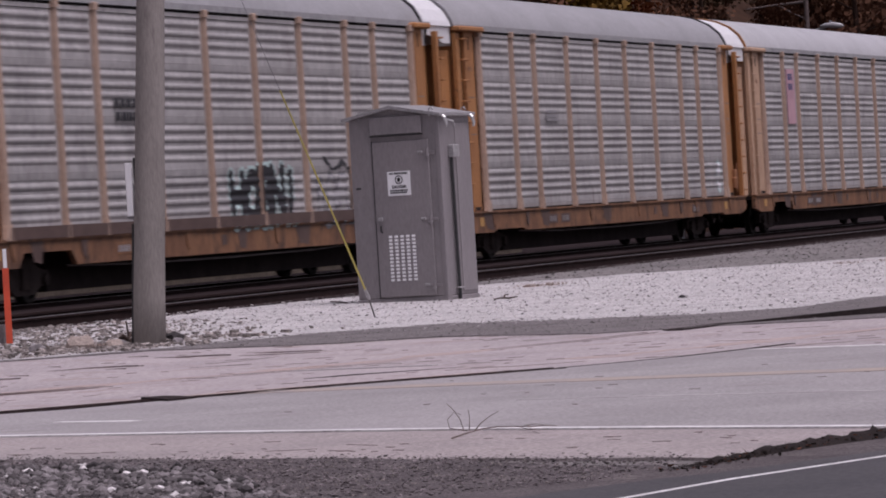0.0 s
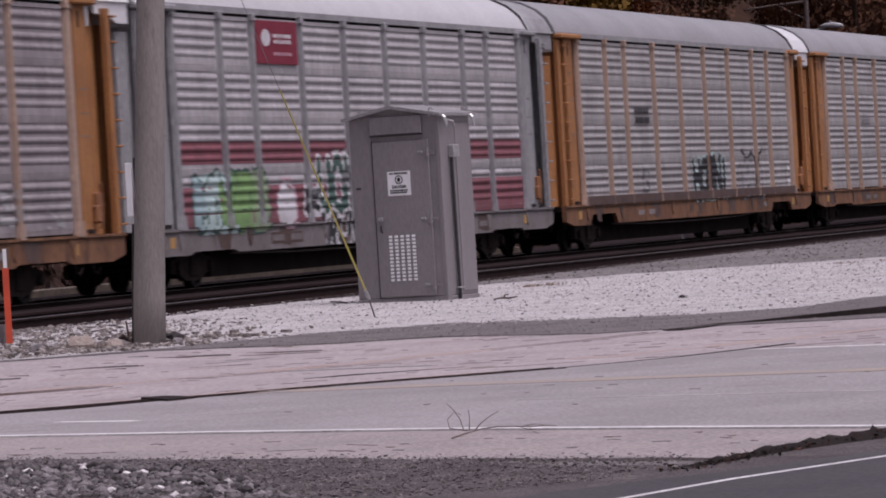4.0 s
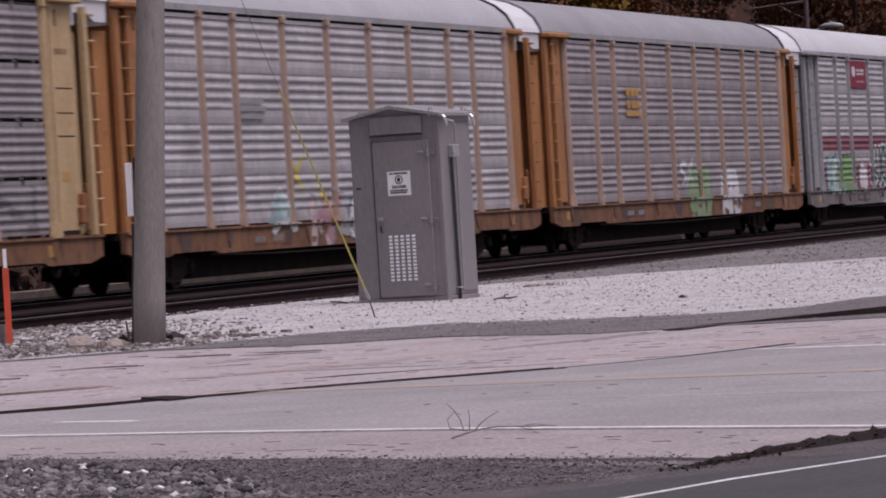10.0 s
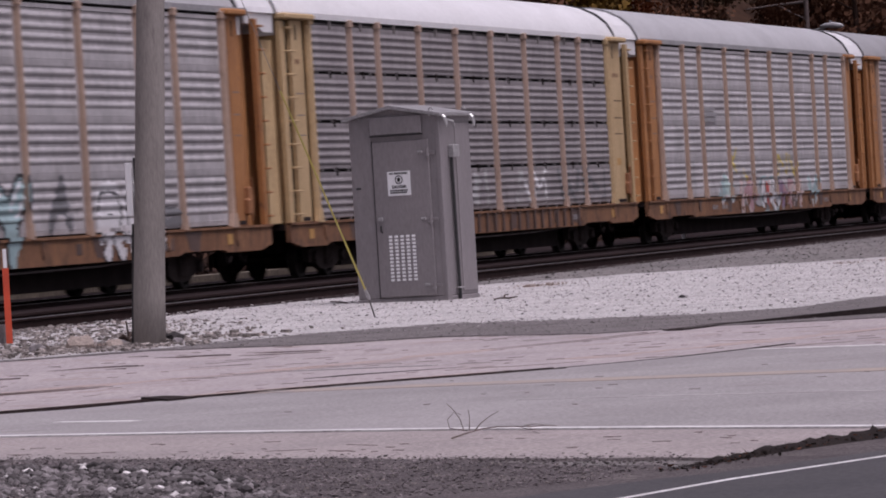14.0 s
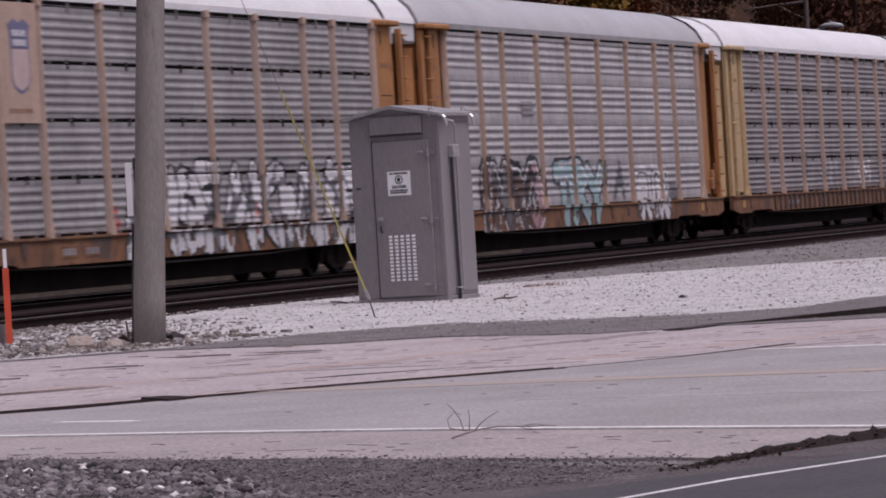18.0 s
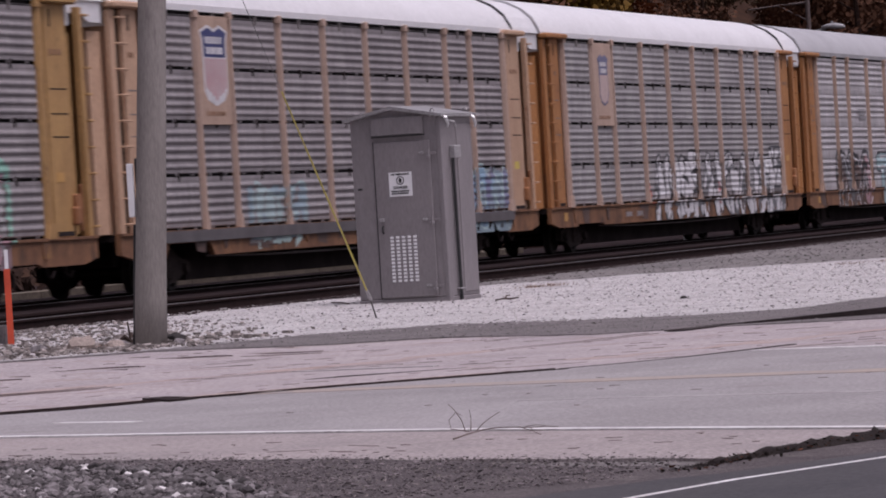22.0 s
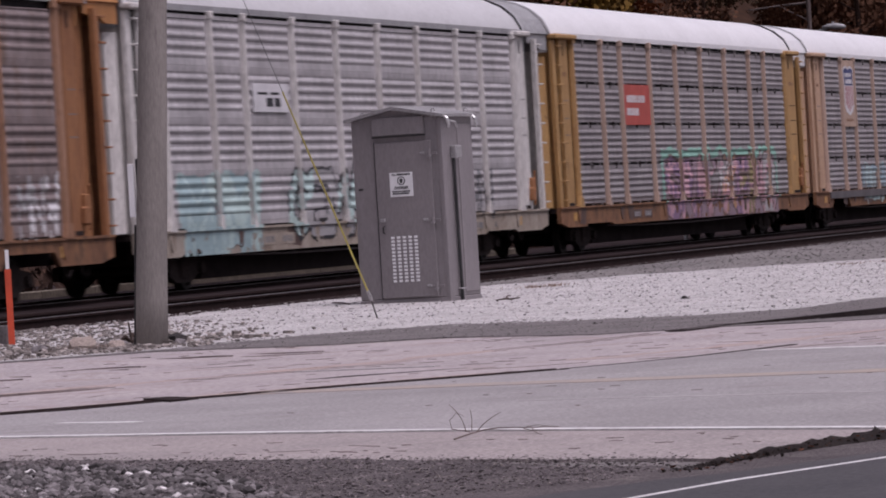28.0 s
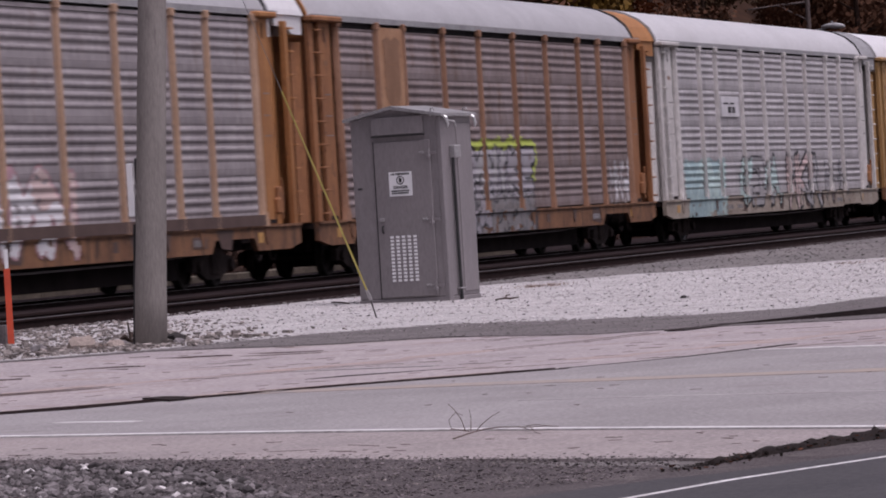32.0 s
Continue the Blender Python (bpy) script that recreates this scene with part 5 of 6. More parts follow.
A = dict(style="light", panel=GALV, posts=POST_TAN, ends=ORANGE, sill=SILL_O, roof=ROOF_GREY)
SPECS = [
    dict(A, seed=1, notch=True, panel=GALV_MID, wide_end=True, ends=TAN, roof=ROOF_PALE, hoop=ORANGE, endtop=ORANGE, marks=[("plate", -8.1, 3.0, 4.6, 1.0, "pink", "navy", 2)],
         label="pale grey auto-carrier wagon with tan posts and a small shield plate"),
    dict(A, seed=2, panel=GALV_MID, endtop=ROOF_WHITE, marks=[("letters", -5.6, 3.05, 3.3, 1.6, "smoke", 3)], graffiti=[
             ("I", 10.6, 11.4, 1.2, 1.9, ["white"], "mint", 21, 0.2, dict(fade=0.3))],
         label="pale grey auto-carrier wagon with tan posts and orange sill"),
    dict(A, seed=3, notch=True, panel=GALV_MID, strip=(0.99, 1.2, "brown"), endtop=ROOF_WHITE, roof=ROOF_GREY, marks=[("letters", -5.6, 3.0, 3.4, 1.6, "black", 2)],
         graffiti=[
             ("HOBNI", -0.3, 3.6, 1.0, 2.1, ["black"], "mint", 31, 0.15, dict(rim=0.06, fade=0.06)),
             ("UMUI", 5.0, 8.0, 0.95, 1.85, ["dust"], "grey", 32, 0.12, dict(fade=0.28)),
             ("W", 4.9, 8.3, 1.95, 2.3, ["black"], None, 36, 0.05, dict(rim=0, fade=0.25)),
             ("S", -6.0, -5.1, 1.2, 1.8, ["grey"], None, 33, 0.05, dict(rim=0, fade=0.35)),
             ("I", 11.0, 11.5, 1.2, 1.75, ["white"], None, 34, 0.18, dict(fade=0.4))],
         label="pale auto-carrier wagon with dark bottom strip and black graffiti"),
    dict(A, seed=4, panel=GALV, posts=GREY_PAINT, ends=GREY_PAINT, sill=SILL_B, roof=ROOF_SILVER, endtop=GREY_PAINT, bands=((1.02, 1.76), (2.19, 2.62)),
         marks=[("plate", -5.68, 4.13, 4.98, 2.5, "maroon", "white", 2)],
         graffiti=[
             ("MV", -10.9, -8.7, 0.98, 2.0, ["cyan", "mint", "green"], "darkgreen", 41, 0.2, dict(base="mint", fade=0.1)),
             ("EB", -8.6, -6.7, 0.95, 2.05, ["green", "moss"], "darkgreen", 45, 0.2, dict(base="green", fade=0.1)),
             ("O", -6.0, -5.1, 1.0, 1.85, ["white"], "pink", 42, 0.22),
             ("X", -4.5, -3.5, 1.2, 1.65, ["black"], "white", 46, 0.09, dict(rim=0.1, base="white")),
             ("UOMNOU", -3.5, 1.6, 1.15, 2.3, ["darkgreen", "grey", "darkgreen"], "white", 43, 0.12, dict(rim=0.09, fade=0.05)),
             ("WUVOAN", -3.4, 1.6, 0.5, 1.2, ["black", "darkgreen"], "white", 47, 0.10, dict(rim=0.07, fade=0.12)),
             ("X", 1.9, 3.1, 1.15, 1.7, ["black"], "white", 44, 0.09, dict(rim=0.1, base="white"))],
         label="grey auto-carrier wagon with faded red bands, a maroon emblem and graffiti"),
    dict(A, seed=5, panel=GALV_WARM, roof=ROOF_GREY, endtop=ROOF_WHITE, marks=[("letters", -5.35, 3.38, 3.9, 1.5, "gold", 2)],
         graffiti=[
             ("U", 0.2, 2.4, 0.52, 1.78, ["moss"], "green", 51, 0.3, dict(base="moss", fade=0.08)),
             ("SX", -0.8, 0.7, 1.4, 2.05, ["mint", "white"], None, 54, 0.07, dict(rim=0, fade=0.2)),
             ("EB", 3.9, 5.9, 0.52, 1.72, ["white"], "dust", 52, 0.25, dict(fade=0.12)),
             ("S", 8.1, 9.2, 1.2, 1.85, ["dust"], None, 53, 0.08, dict(rim=0, fade=0.3)),
             ("N", 10.3, 11.2, 1.1, 1.5, ["dust"], None, 55, 0.06, dict(rim=0, fade=0.35))],
         label="grey auto-carrier wagon with tan posts, gold lettering, green and white graffiti"),
    dict(A, seed=6, panel=GALV, roof=ROOF_PALE, endtop=ROOF_WHITE, marks=[("letters", -6.0, 3.05, 3.45, 2.2, "smoke", 3)],
         graffiti=[
             ("A", -5.5, -4.1, 0.9, 1.6, ["cyan", "mint"], "white", 61, 0.2, dict(fade=0.22)),
             ("X", -4.15, -3.3, 1.6, 2.3, ["yellow"], None, 65, 0.06, dict(rim=0, fade=0.2)),
             ("V", -2.6, -1.2, 1.2, 1.7, ["yellow", "white"], None, 67, 0.06, dict(rim=0, fade=0.3)),
             ("MN", -3.1, -0.8, 0.55, 1.45, ["blush", "rose", "dust"], "stencil", 62, 0.18, dict(fade=0.25)),
             ("OB", -0.6, 1.6, 0.6, 1.45, ["white", "red", "white"], "cyan", 66, 0.2, dict(cuts="grey", fade=0.18)),
             ("NV", 1.8, 4.6, 1.5, 2.15, ["yellow"], None, 63, 0.05, dict(rim=0, fade=0.25)),
             ("NM", 1.9, 4.6, 0.6, 1.4, ["plum", "rose", "blush"], "stencil", 64, 0.18, dict(fade=0.25)),
             ("V", 5.6, 7.0, 0.6, 1.4, ["mint", "cyan"], "white", 68, 0.2, dict(fade=0.25))],
         label="pale auto-carrier wagon with tan posts and pink, cyan and yellow graffiti"),
    dict(A, seed=7, style="dark", ribbed_sill=True, panel=GALV_DARK, posts=POST_DULL, ends=CREAM, corner=CREAM, roof=ROOF_WHITE, wide_end=True, endtop=ROOF_WHITE,
         graffiti=[
             ("MNM", -2.2, 0.6, 1.15, 2.0, ["dust"], None, 71, 0.09, dict(rim=0, fade=0.38)),
             ("AM", 2.8, 5.6, 1.1, 1.9, ["dust", "white"], None, 72, 0.1, dict(rim=0, fade=0.36)),
             ("WN", 6.4, 11.2, 1.05, 1.9, ["grey"], None, 73, 0.09, dict(rim=0, fade=0.36)),
             ("S", -4.6, -3.4, 1.5, 2.2, ["grey"], None, 74, 0.08, dict(rim=0, fade=0.36))],
         label="dark slotted auto-carrier wagon with cream posts, ends and white roof"),
    dict(A, seed=8, panel=GALV, roof=ROOF_PALE, endtop=ROOF_WHITE, marks=[("letters", -5.0, 3.2, 3.5, 1.6, "smoke", 3)],
         graffiti=[
             ("INRO", -9.9, -4.5, 0.5, 2.0, ["brown", "grey", "brown", "rose"], "white", 81, 0.22, dict(rim=0.06, halo="black", cuts="black", fade=0.12)),
             ("TRY", -3.2, 1.3, 0.5, 2.05, ["cyan"], "black", 82, 0.25, dict(rim=0.08, shine="white", fade=0.06)),
             ("A", 2.4, 3.5, 1.05, 2.05, ["grey"], None, 84, 0.14, dict(rim=0, fade=0.36)),
             ("RIK", 4.9, 7.7, 0.52, 1.7, ["white"], "black", 83, 0.18, dict(rim=0.06, halo="white", fade=0.08)),
             ("B", 8.0, 9.1, 1.05, 1.42, ["grey"], None, 85, 0.1, dict(rim=0, fade=0.3))],
         label="pale auto-carrier wagon with tan posts and black, cyan and white graffiti"),
    dict(A, seed=9, style="fine", panel=GALV_COOL, posts=POST_DULL, ends=ORANGE, sill=SILL_O, roof=ROOF_WHITE, wide_end=True, endtop=ROOF_WHITE, marks=[("shield", -8.1, "pale")],
         graffiti=[
             ("I", -4.9, -4.4, 1.15, 1.7, ["dust"], None, 90, 0.2, dict(fade=0.35)),
             ("I", -4.3, -3.7, 0.95, 1.45, ["red"], None, 94, 0.25, dict(fade=0.3)),
             ("ANSE", -3.4, 1.6, 0.53, 2.15, ["white"], "black", 91, 0.22, dict(rim=0.07, cuts="grey", fade=0.05)),
             ("AKWUEE", 1.8, 11.7, 0.53, 2.15, ["white"], "black", 92, 0.24, dict(rim=0.07, cuts="grey", fade=0.05)),
             ("I", 2.9, 4.3, 0.85, 1.4, ["red"], None, 95, 0.14, dict(rim=0, fade=0.2))],
         label="dark slotted auto-carrier wagon with a shield plate and bold white graffiti"),
    dict(A, seed=10, notch=True, style="dark", strip=(0.78, 0.99, "soot"), panel=GALV_DARK, posts=POST_DULL, ends=TAN, sill=SILL_O, roof=ROOF_WHITE, wide_end=True, endtop=ROOF_WHITE, marks=[("shield", -8.1, "tan")],
         graffiti=[
             ("M", -6.5, -2.9, 0.85, 1.75, ["seafoam", "steel"], "seafoam", 101, 0.22, dict(base="steel", cuts="stencil", fade=0.16)),
             ("M", -6.3, -3.6, 0.54, 0.84, ["mint"], None, 104, 0.07, dict(rim=0, fade=0.2)),
             ("GES", 0.7, 4.1, 0.54, 1.95, ["seafoam", "mint", "seafoam"], "darkgreen", 102, 0.16, dict(rim=0.08, halo="seafoam", base="steel", fade=0.12)),
             ("HBE", 4.1, 7.3, 0.54, 2.0, ["darkgreen", "steel", "darkgreen"], "seafoam", 105, 0.16, dict(rim=0.06, halo="seafoam", base="soot", fade=0.2)),
             ("AON", 7.3, 11.6, 0.66, 1.95, ["steel", "blue", "steel"], "mint", 103, 0.2, dict(rim=0.05, base="steel", cuts="slate", fade=0.14))],
         label="dark slotted auto-carrier wagon with a shield plate and blue green graffiti"),
    dict(A, seed=11, style="dark", panel=GALV_DARK, posts=POST_DULL, ends=OCHRE, corner=OCHRE, sill=SILL_O, roof=ROOF_WHITE, wide_end=True, endtop=ROOF_WHITE,
         marks=[("plate", -5.68, 2.98, 4.0, 2.7, "red", "white", 1)],
         graffiti=[
             ("SRAMKENB", -3.2, 9.9, 0.54, 2.1, ["plum", "rose", "plum", "rose", "stencil", "apricot", "plum", "olive", "rose", "dust"], "brown", 111, 0.2, dict(rim=0.07, base="dusk", halo="teal", cuts="pink", fade=0.06)),
             ("I", -2.0, -1.7, 2.4, 3.5, ["smoke"], None, 113, 0.09, dict(rim=0, fade=0.25)), ("I", 0.9, 1.2, 4.1, 4.95, ["stencil"], None, 114, 0.08, dict(rim=0, fade=0.25)),
             ("I", -8.3, -8.0, 4.3, 4.95, ["smoke"], None, 115, 0.08, dict(rim=0, fade=0.3)), ("I", 3.6, 3.9, 2.6, 3.3, ["smoke"], None, 116, 0.07, dict(rim=0, fade=0.3)),
             ("KE", 3.0, 4.7, 1.35, 1.95, ["white"], "rose", 112, 0.07, dict(rim=0, fade=0.25))],
         label="dark slotted auto-carrier wagon with ochre posts, red plate and purple graffiti"),
    dict(A, seed=12, panel=GALV, posts=WHITE_PAINT, ends=WHITE_PAINT, sill=SILL_W, roof=ROOF_SILVER, endtop=GREY_PAINT,
         marks=[("plate", -5.7, 3.2, 3.76, 2.1, "white", "black", 2)],
         graffiti=[
             ("MM", -11.2, -6.8, 0.54, 2.0, ["cyan", "mint"], "mint", 121, 0.2, dict(base="cyan", fade=0.05)),
             ("GEMA", -4.9, 0.0, 0.75, 2.05, ["mint", "dust", "mint"], "black", 122, 0.15, dict(rim=0.06, fade=0.1)),
             ("NKR", 1.1, 5.5, 0.6, 2.15, ["blush", "dust"], "black", 123, 0.13, dict(rim=0.1, fade=0.14)),
             ("MHN", 6.1, 9.6, 0.6, 2.0, ["grey"], None, 124, 0.06, dict(rim=0, fade=0.3))],
         label="pale auto-carrier wagon with white posts and mint and dark graffiti"),
    dict(A, seed=13, notch=True, panel=GALV_BROWN, posts=POST_RUST, ends=BROWN, sill=SILL_O, roof=ROOF_PALE, eave_gap=0.13, hoop=ORANGE, endtop=ORANGE, marks=[("shield", -8.1, "brown")],
         graffiti=[
             ("OMNIKE", -3.5, 2.6, 1.38, 2.4, ["lilac", "dust", "lilac"], "black", 131, 0.17, dict(rim=0.07, halo="lime", base="lilac", fade=0.06)),
             ("SAMOE", -3.5, 2.5, 0.54, 1.36, ["lilac", "stencil"], "black", 133, 0.17, dict(rim=0.06, base="stencil", cuts="grey", fade=0.08)),
             ("MNW", 9.6, 11.5, 1.0, 2.05, ["dust", "white"], None, 132, 0.06, dict(rim=0, fade=0.28))],
         label="rusty brown auto-carrier wagon with lime-edged black and white graffiti"),
    dict(A, seed=14, notch=True, panel=GALV_WARM, posts=TAN, ends=ORANGE, sill=SILL_O, roof=ROOF_PALE, strip=(0.99, 1.2, "brown"), endtop=ROOF_WHITE,
         graffiti=[
             ("AMN", -2.8, 1.8, 0.7, 2.15, ["pink", "white", "blush"], "rose", 141, 0.22, dict(fade=0.16))],
         label="grey auto-carrier wagon with tan posts and pink graffiti"),
]
TRAIN = [autorack(sp) for sp in SPECS]


def ahead(t):
    """Metres the train has gone by t seconds: it gains a little speed on the way."""
    return 9.26 * t + 0.00872 * t * t


def motions():
    times = [0, 4, 8, 12, 16, 20, 24, 28, 32]
    turn_times = [i * 0.0625 for i in range(513)]
    spin = [(t, Matrix.Rotation((ahead(t) / 0.42) % 6.283185307, 4, "Y")) for t in turn_times]
    for i, (car, sets) in enumerate(TRAIN):
        x = 98.33 + PITCH * (1.5 - i)
        walk(car, [(t, pose(x + ahead(t), TRAIN_Y, BODY_Z)) for t in times])
        for ax in sets:
            at = Matrix.Translation(ax.location)
            walk(ax, [(t, at @ m) for t, m in spin])


# ---- the signal cabinet ----
def signal_cabinet():
    W, D, H = 1.325, 0.93, 2.47
    near = Vector((58.59, 17.68, 0.085))
    # local x runs along the front to the right seen from outside, local -y is outwards
    turn = radians(-99.4)
    m = Matrix.Translation(near) @ Matrix.Rotation(turn, 4, "Z")
    c = thing("signal_cabinet", "grey steel railway signal cabinet standing on white gravel", "cabinet", m)
    # origin: the front right corner; the front runs to -x, the side to +y
    part("plinth", Shape().soft(-W - 0.01, 0.01, -0.01, D + 0.01, 0.0, 0.07, 0.008), CABINET, c)
    part("body", Shape().soft(-W, 0, 0, D, 0.07, H, 0.012), CABINET, c)
    rs = Shape()
    rs.prism([(-W - 0.07, H - 0.03), (-W - 0.07, H + 0.01), (-W / 2 - 0.02, H + 0.15), (0.07, H + 0.01), (0.07, H - 0.03), (-W / 2 - 0.02, H + 0.105)], "y", -0.08, D + 0.06)
    part("roof", rs, CABINET_ROOF, c, "low gabled sheet roof")
    part("gable", Shape().prism([(-W, H - 0.03), (0, H - 0.03), (-W / 2 - 0.02, H + 0.11)], "y", 0.003, D - 0.003), CABINET, c)
    for x, y in ((-W + 0.18, -0.05), (-0.1, -0.05), (-W + 0.18, D), (-0.1, D)):
        part("lifting_eye", Shape().tube([(x, y, H - 0.02), (x, y, H + 0.08), (x + 0.04, y, H + 0.09), (x + 0.06, y, H + 0.05)], 0.010, 6), FITTING_PALE, c, "bright lifting eye")
    door = part("door", Shape().soft(-0.985, -0.155, -0.025, 0.0, 0.09, 2.15, 0.008), CABINET, c)
    part("hood", Shape().soft(-1.0, -0.235, -0.045, 0.0, 2.235, 2.475, 0.008), CABINET, c, "flat vent hood over the door")
    part("drip_edge", Shape().box(-1.0, -0.235, -0.05, 0.0, 2.212, 2.232), FITTING, c)
    part("door_shadow_gap", Shape().box(-1.0, -0.986, -0.012, 0.0, 0.08, 2.16), FITTING, c)
    sx, sz = -0.78, 1.425
    sign = part("warning_sign", Shape().soft(sx, sx + 0.34, -0.032, -0.026, sz, sz + 0.32, 0.002), SIGN_WHITE, door, "white no trespassing danger sign")
    for words, z, size in (("NO TRESPASSING", sz + 0.282, 0.034), ("DANGER", sz + 0.10, 0.052)):
        text = bpy.data.curves.new("sign_line", "FONT")
        text.body, text.size, text.align_x, text.extrude = words, size, "CENTER", 0.0005
        text.offset = 0.0018
        text.materials.append(INK)
        line = new("sign_line", text)
        line.parent = door
        line.matrix_local = pose(sx + 0.17, -0.0335, z, 90, 0, 0)
        tagged(line, "black printed lettering")
    bars(door, sx + 0.03, sx + 0.31, sz + 0.03, sz + 0.08, 2, INK, -0.033, 3, 9)
    ring = Shape()
    n = 20
    for k in range(n):
        a, b = 6.28318 * k / n, 6.28318 * (k + 1) / n
        cx, cz = sx + 0.17, sz + 0.21
        ring.add([(cx + r * math.cos(q), -0.034, cz + r * math.sin(q)) for q in (a, b) for r in (0.045, 0.058)], [(0, 1, 3, 2)])
    part("pictogram_ring", ring, INK, door)
    part("pictogram", Shape().prism([(sx + 0.155, sz + 0.18), (sx + 0.185, sz + 0.18), (sx + 0.195, sz + 0.225), (sx + 0.17, sz + 0.245), (sx + 0.145, sz + 0.225)], "y", -0.035, -0.0335), INK, door)
    slot = Shape().soft(-0.025, 0.025, -0.034, -0.024, -0.0155, 0.0155, 0.004).mesh("vent_slot", [GALV_BRIGHT])
    for i in range(5):
        for j in range(13):
            part("vent_slot", slot, SIGN_WHITE, door, at=(-0.785 + i * 0.0852, 0, 0.312 + j * 0.0478))
    for z in (0.22, 1.09, 1.97):
        h = part("hinge", Shape().tube([(-0.17, -0.04, z - 0.06), (-0.17, -0.04, z + 0.06)], 0.018, 8).soft(-0.30, -0.06, -0.035, -0.02, z - 0.02, z + 0.02, 0.004), CABINET, door)
        part("hinge_pin", Shape().soft(-0.31, -0.24, -0.045, -0.03, z + 0.0, z + 0.03, 0.005).soft(-0.20, -0.14, -0.045, -0.03, z - 0.045, z - 0.015, 0.005), FITTING_PALE, door)
    part("handle", Shape().tube([(-0.90, -0.03, 1.04), (-0.90, -0.06, 1.03), (-0.90, -0.06, 0.96), (-0.90, -0.03, 0.95)], 0.012, 6), FITTING, door, "dark door handle")
    part("hasp", Shape().soft(-0.945, -0.875, -0.05, -0.02, 1.10, 1.15, 0.006), FITTING_PALE, door)
    part("lock_plate", Shape().soft(-1.26, -1.19, -0.012, 0.0, 1.535, 1.56, 0.004), FITTING, c)
    # the right side: corner flashing, conduit, junction box, hooks
    part("corner_flashing", Shape().soft(-0.05, 0.012, -0.012, 0.10, 0.05, H - 0.03, 0.006), CABINET, c)
    part("conduit", Shape().tube([(0.035, 0.30, 0.02), (0.035, 0.27, 1.92)], 0.022, 8), FITTING, c, "dark cable conduit")
    part("junction_box", Shape().soft(0.0, 0.09, 0.24, 0.42, 1.89, 2.06, 0.012), FITTING_PALE, c, "pale junction box")
    for y in (0.02, D - 0.08):
        part("hook", Shape().tube([(0.04, y, H - 0.01), (0.09, y, H - 0.05), (0.10, y + 0.03, H - 0.13), (0.07, y + 0.07, H - 0.17)], [0.02, 0.026, 0.022, 0.014], 6), GALV_BRIGHT, c, "bright metal hook")
    part("hook", Shape().tube([(0.03, 0.20, H - 0.08), (0.08, 0.28, H - 0.10), (0.06, 0.36, H - 0.17)], 0.016, 6), FITTING_PALE, c)
    part("side_clip", Shape().soft(0.0, 0.06, 0.24, 0.38, 0.16, 0.18, 0.005), FITTING_PALE, c)
    part("side_panel", Shape().soft(0.0, 0.012, 0.46, D - 0.04, 0.12, H - 0.12, 0.006), CABINET, c)
    return c


signal_cabinet()


# ---- the leaning utility pole, its guy wire and the things at its foot ----
def utility_pole():
    base = Vector((44.95, 16.80, 0.06))
    top = base + Vector((0.30, -0.93, 0)).normalized() * (11.0 * math.tan(radians(3.45))) + Vector((0, 0, 11.0))
    p = thing("utility_pole", "weathered grey wooden utility pole leaning over gravel", "utility pole", Matrix.Translation(base))
    d = top - base
    s = Shape()
    path, radii = [], []
    for i in range(23):
        t = i / 22
        path.append(d * t + Vector((0.006 * math.sin(5 * t), 0.006 * math.cos(7 * t), -0.1 if i == 0 else 0)))
        radii.append(0.168 - 0.068 * t + 0.002 * math.sin(9 * i))
    s.tube(path, radii, 24)
    part("shaft", s, POLE_WOOD, p, smooth=True)
    part("riser_cable", Shape().tube([Vector((-0.05, 0.165, 0.0)) + d * t for t in (0.0, 0.04, 0.09, 0.115)], [0.014] * 4, 6), FITTING, p, "dark cable clipped to the shaft")
    side = Vector((-0.30, 0.95, 0)).normalized()
    box_at = d * 0.155 + side * 0.20
    part("pole_sign", Shape().soft(box_at.x - 0.03, box_at.x + 0.01, box_at.y - 0.025, box_at.y + 0.045, box_at.z - 0.36, box_at.z + 0.19, 0.006), SIGN_WHITE, p, "narrow white sign seen edge-on")
    part("sign_backing", Shape().soft(box_at.x + 0.015, box_at.x + 0.06, box_at.y - 0.085, box_at.y - 0.03, box_at.z - 0.38, box_at.z + 0.24, 0.006), FITTING, p, "dark sign backing strip")
    part("crossarm", Shape().soft(top.x - base.x - 0.06, top.x - base.x + 0.06, top.y - base.y - 1.2, top.y - base.y + 1.2, 10.4, 10.52, 0.01), POLE_WOOD, p)
    # guy wire
    foot = Vector((52.02, 16.58, 0.06))
    grip = base + d * (5.75 / 11.0)
    g = thing("guy_wire", "guy wire with yellow plastic guard anchored in gravel", "guy wire", Matrix.Translation(foot))
    run = grip - foot
    part("wire", Shape().tube([run * 0.04, run * 0.98], 0.0035, 6), STEEL_WIRE, g)
    part("guard", Shape().tube([run * 0.052, run * 0.20, run * 0.46], [0.0115, 0.0105, 0.009], 8), YELLOW_GUARD, g, "yellow plastic guard")
    part("anchor_rod", Shape().tube([(0, 0, -0.1), run * 0.045, run * 0.06], 0.010, 6), FITTING_GREY, g, "weathered grey anchor rod")
    part("clamp", Shape().tube([run * 0.04, run * 0.047, run * 0.062], [0.015, 0.024, 0.017], 6), FITTING_PALE, g)


utility_pole()


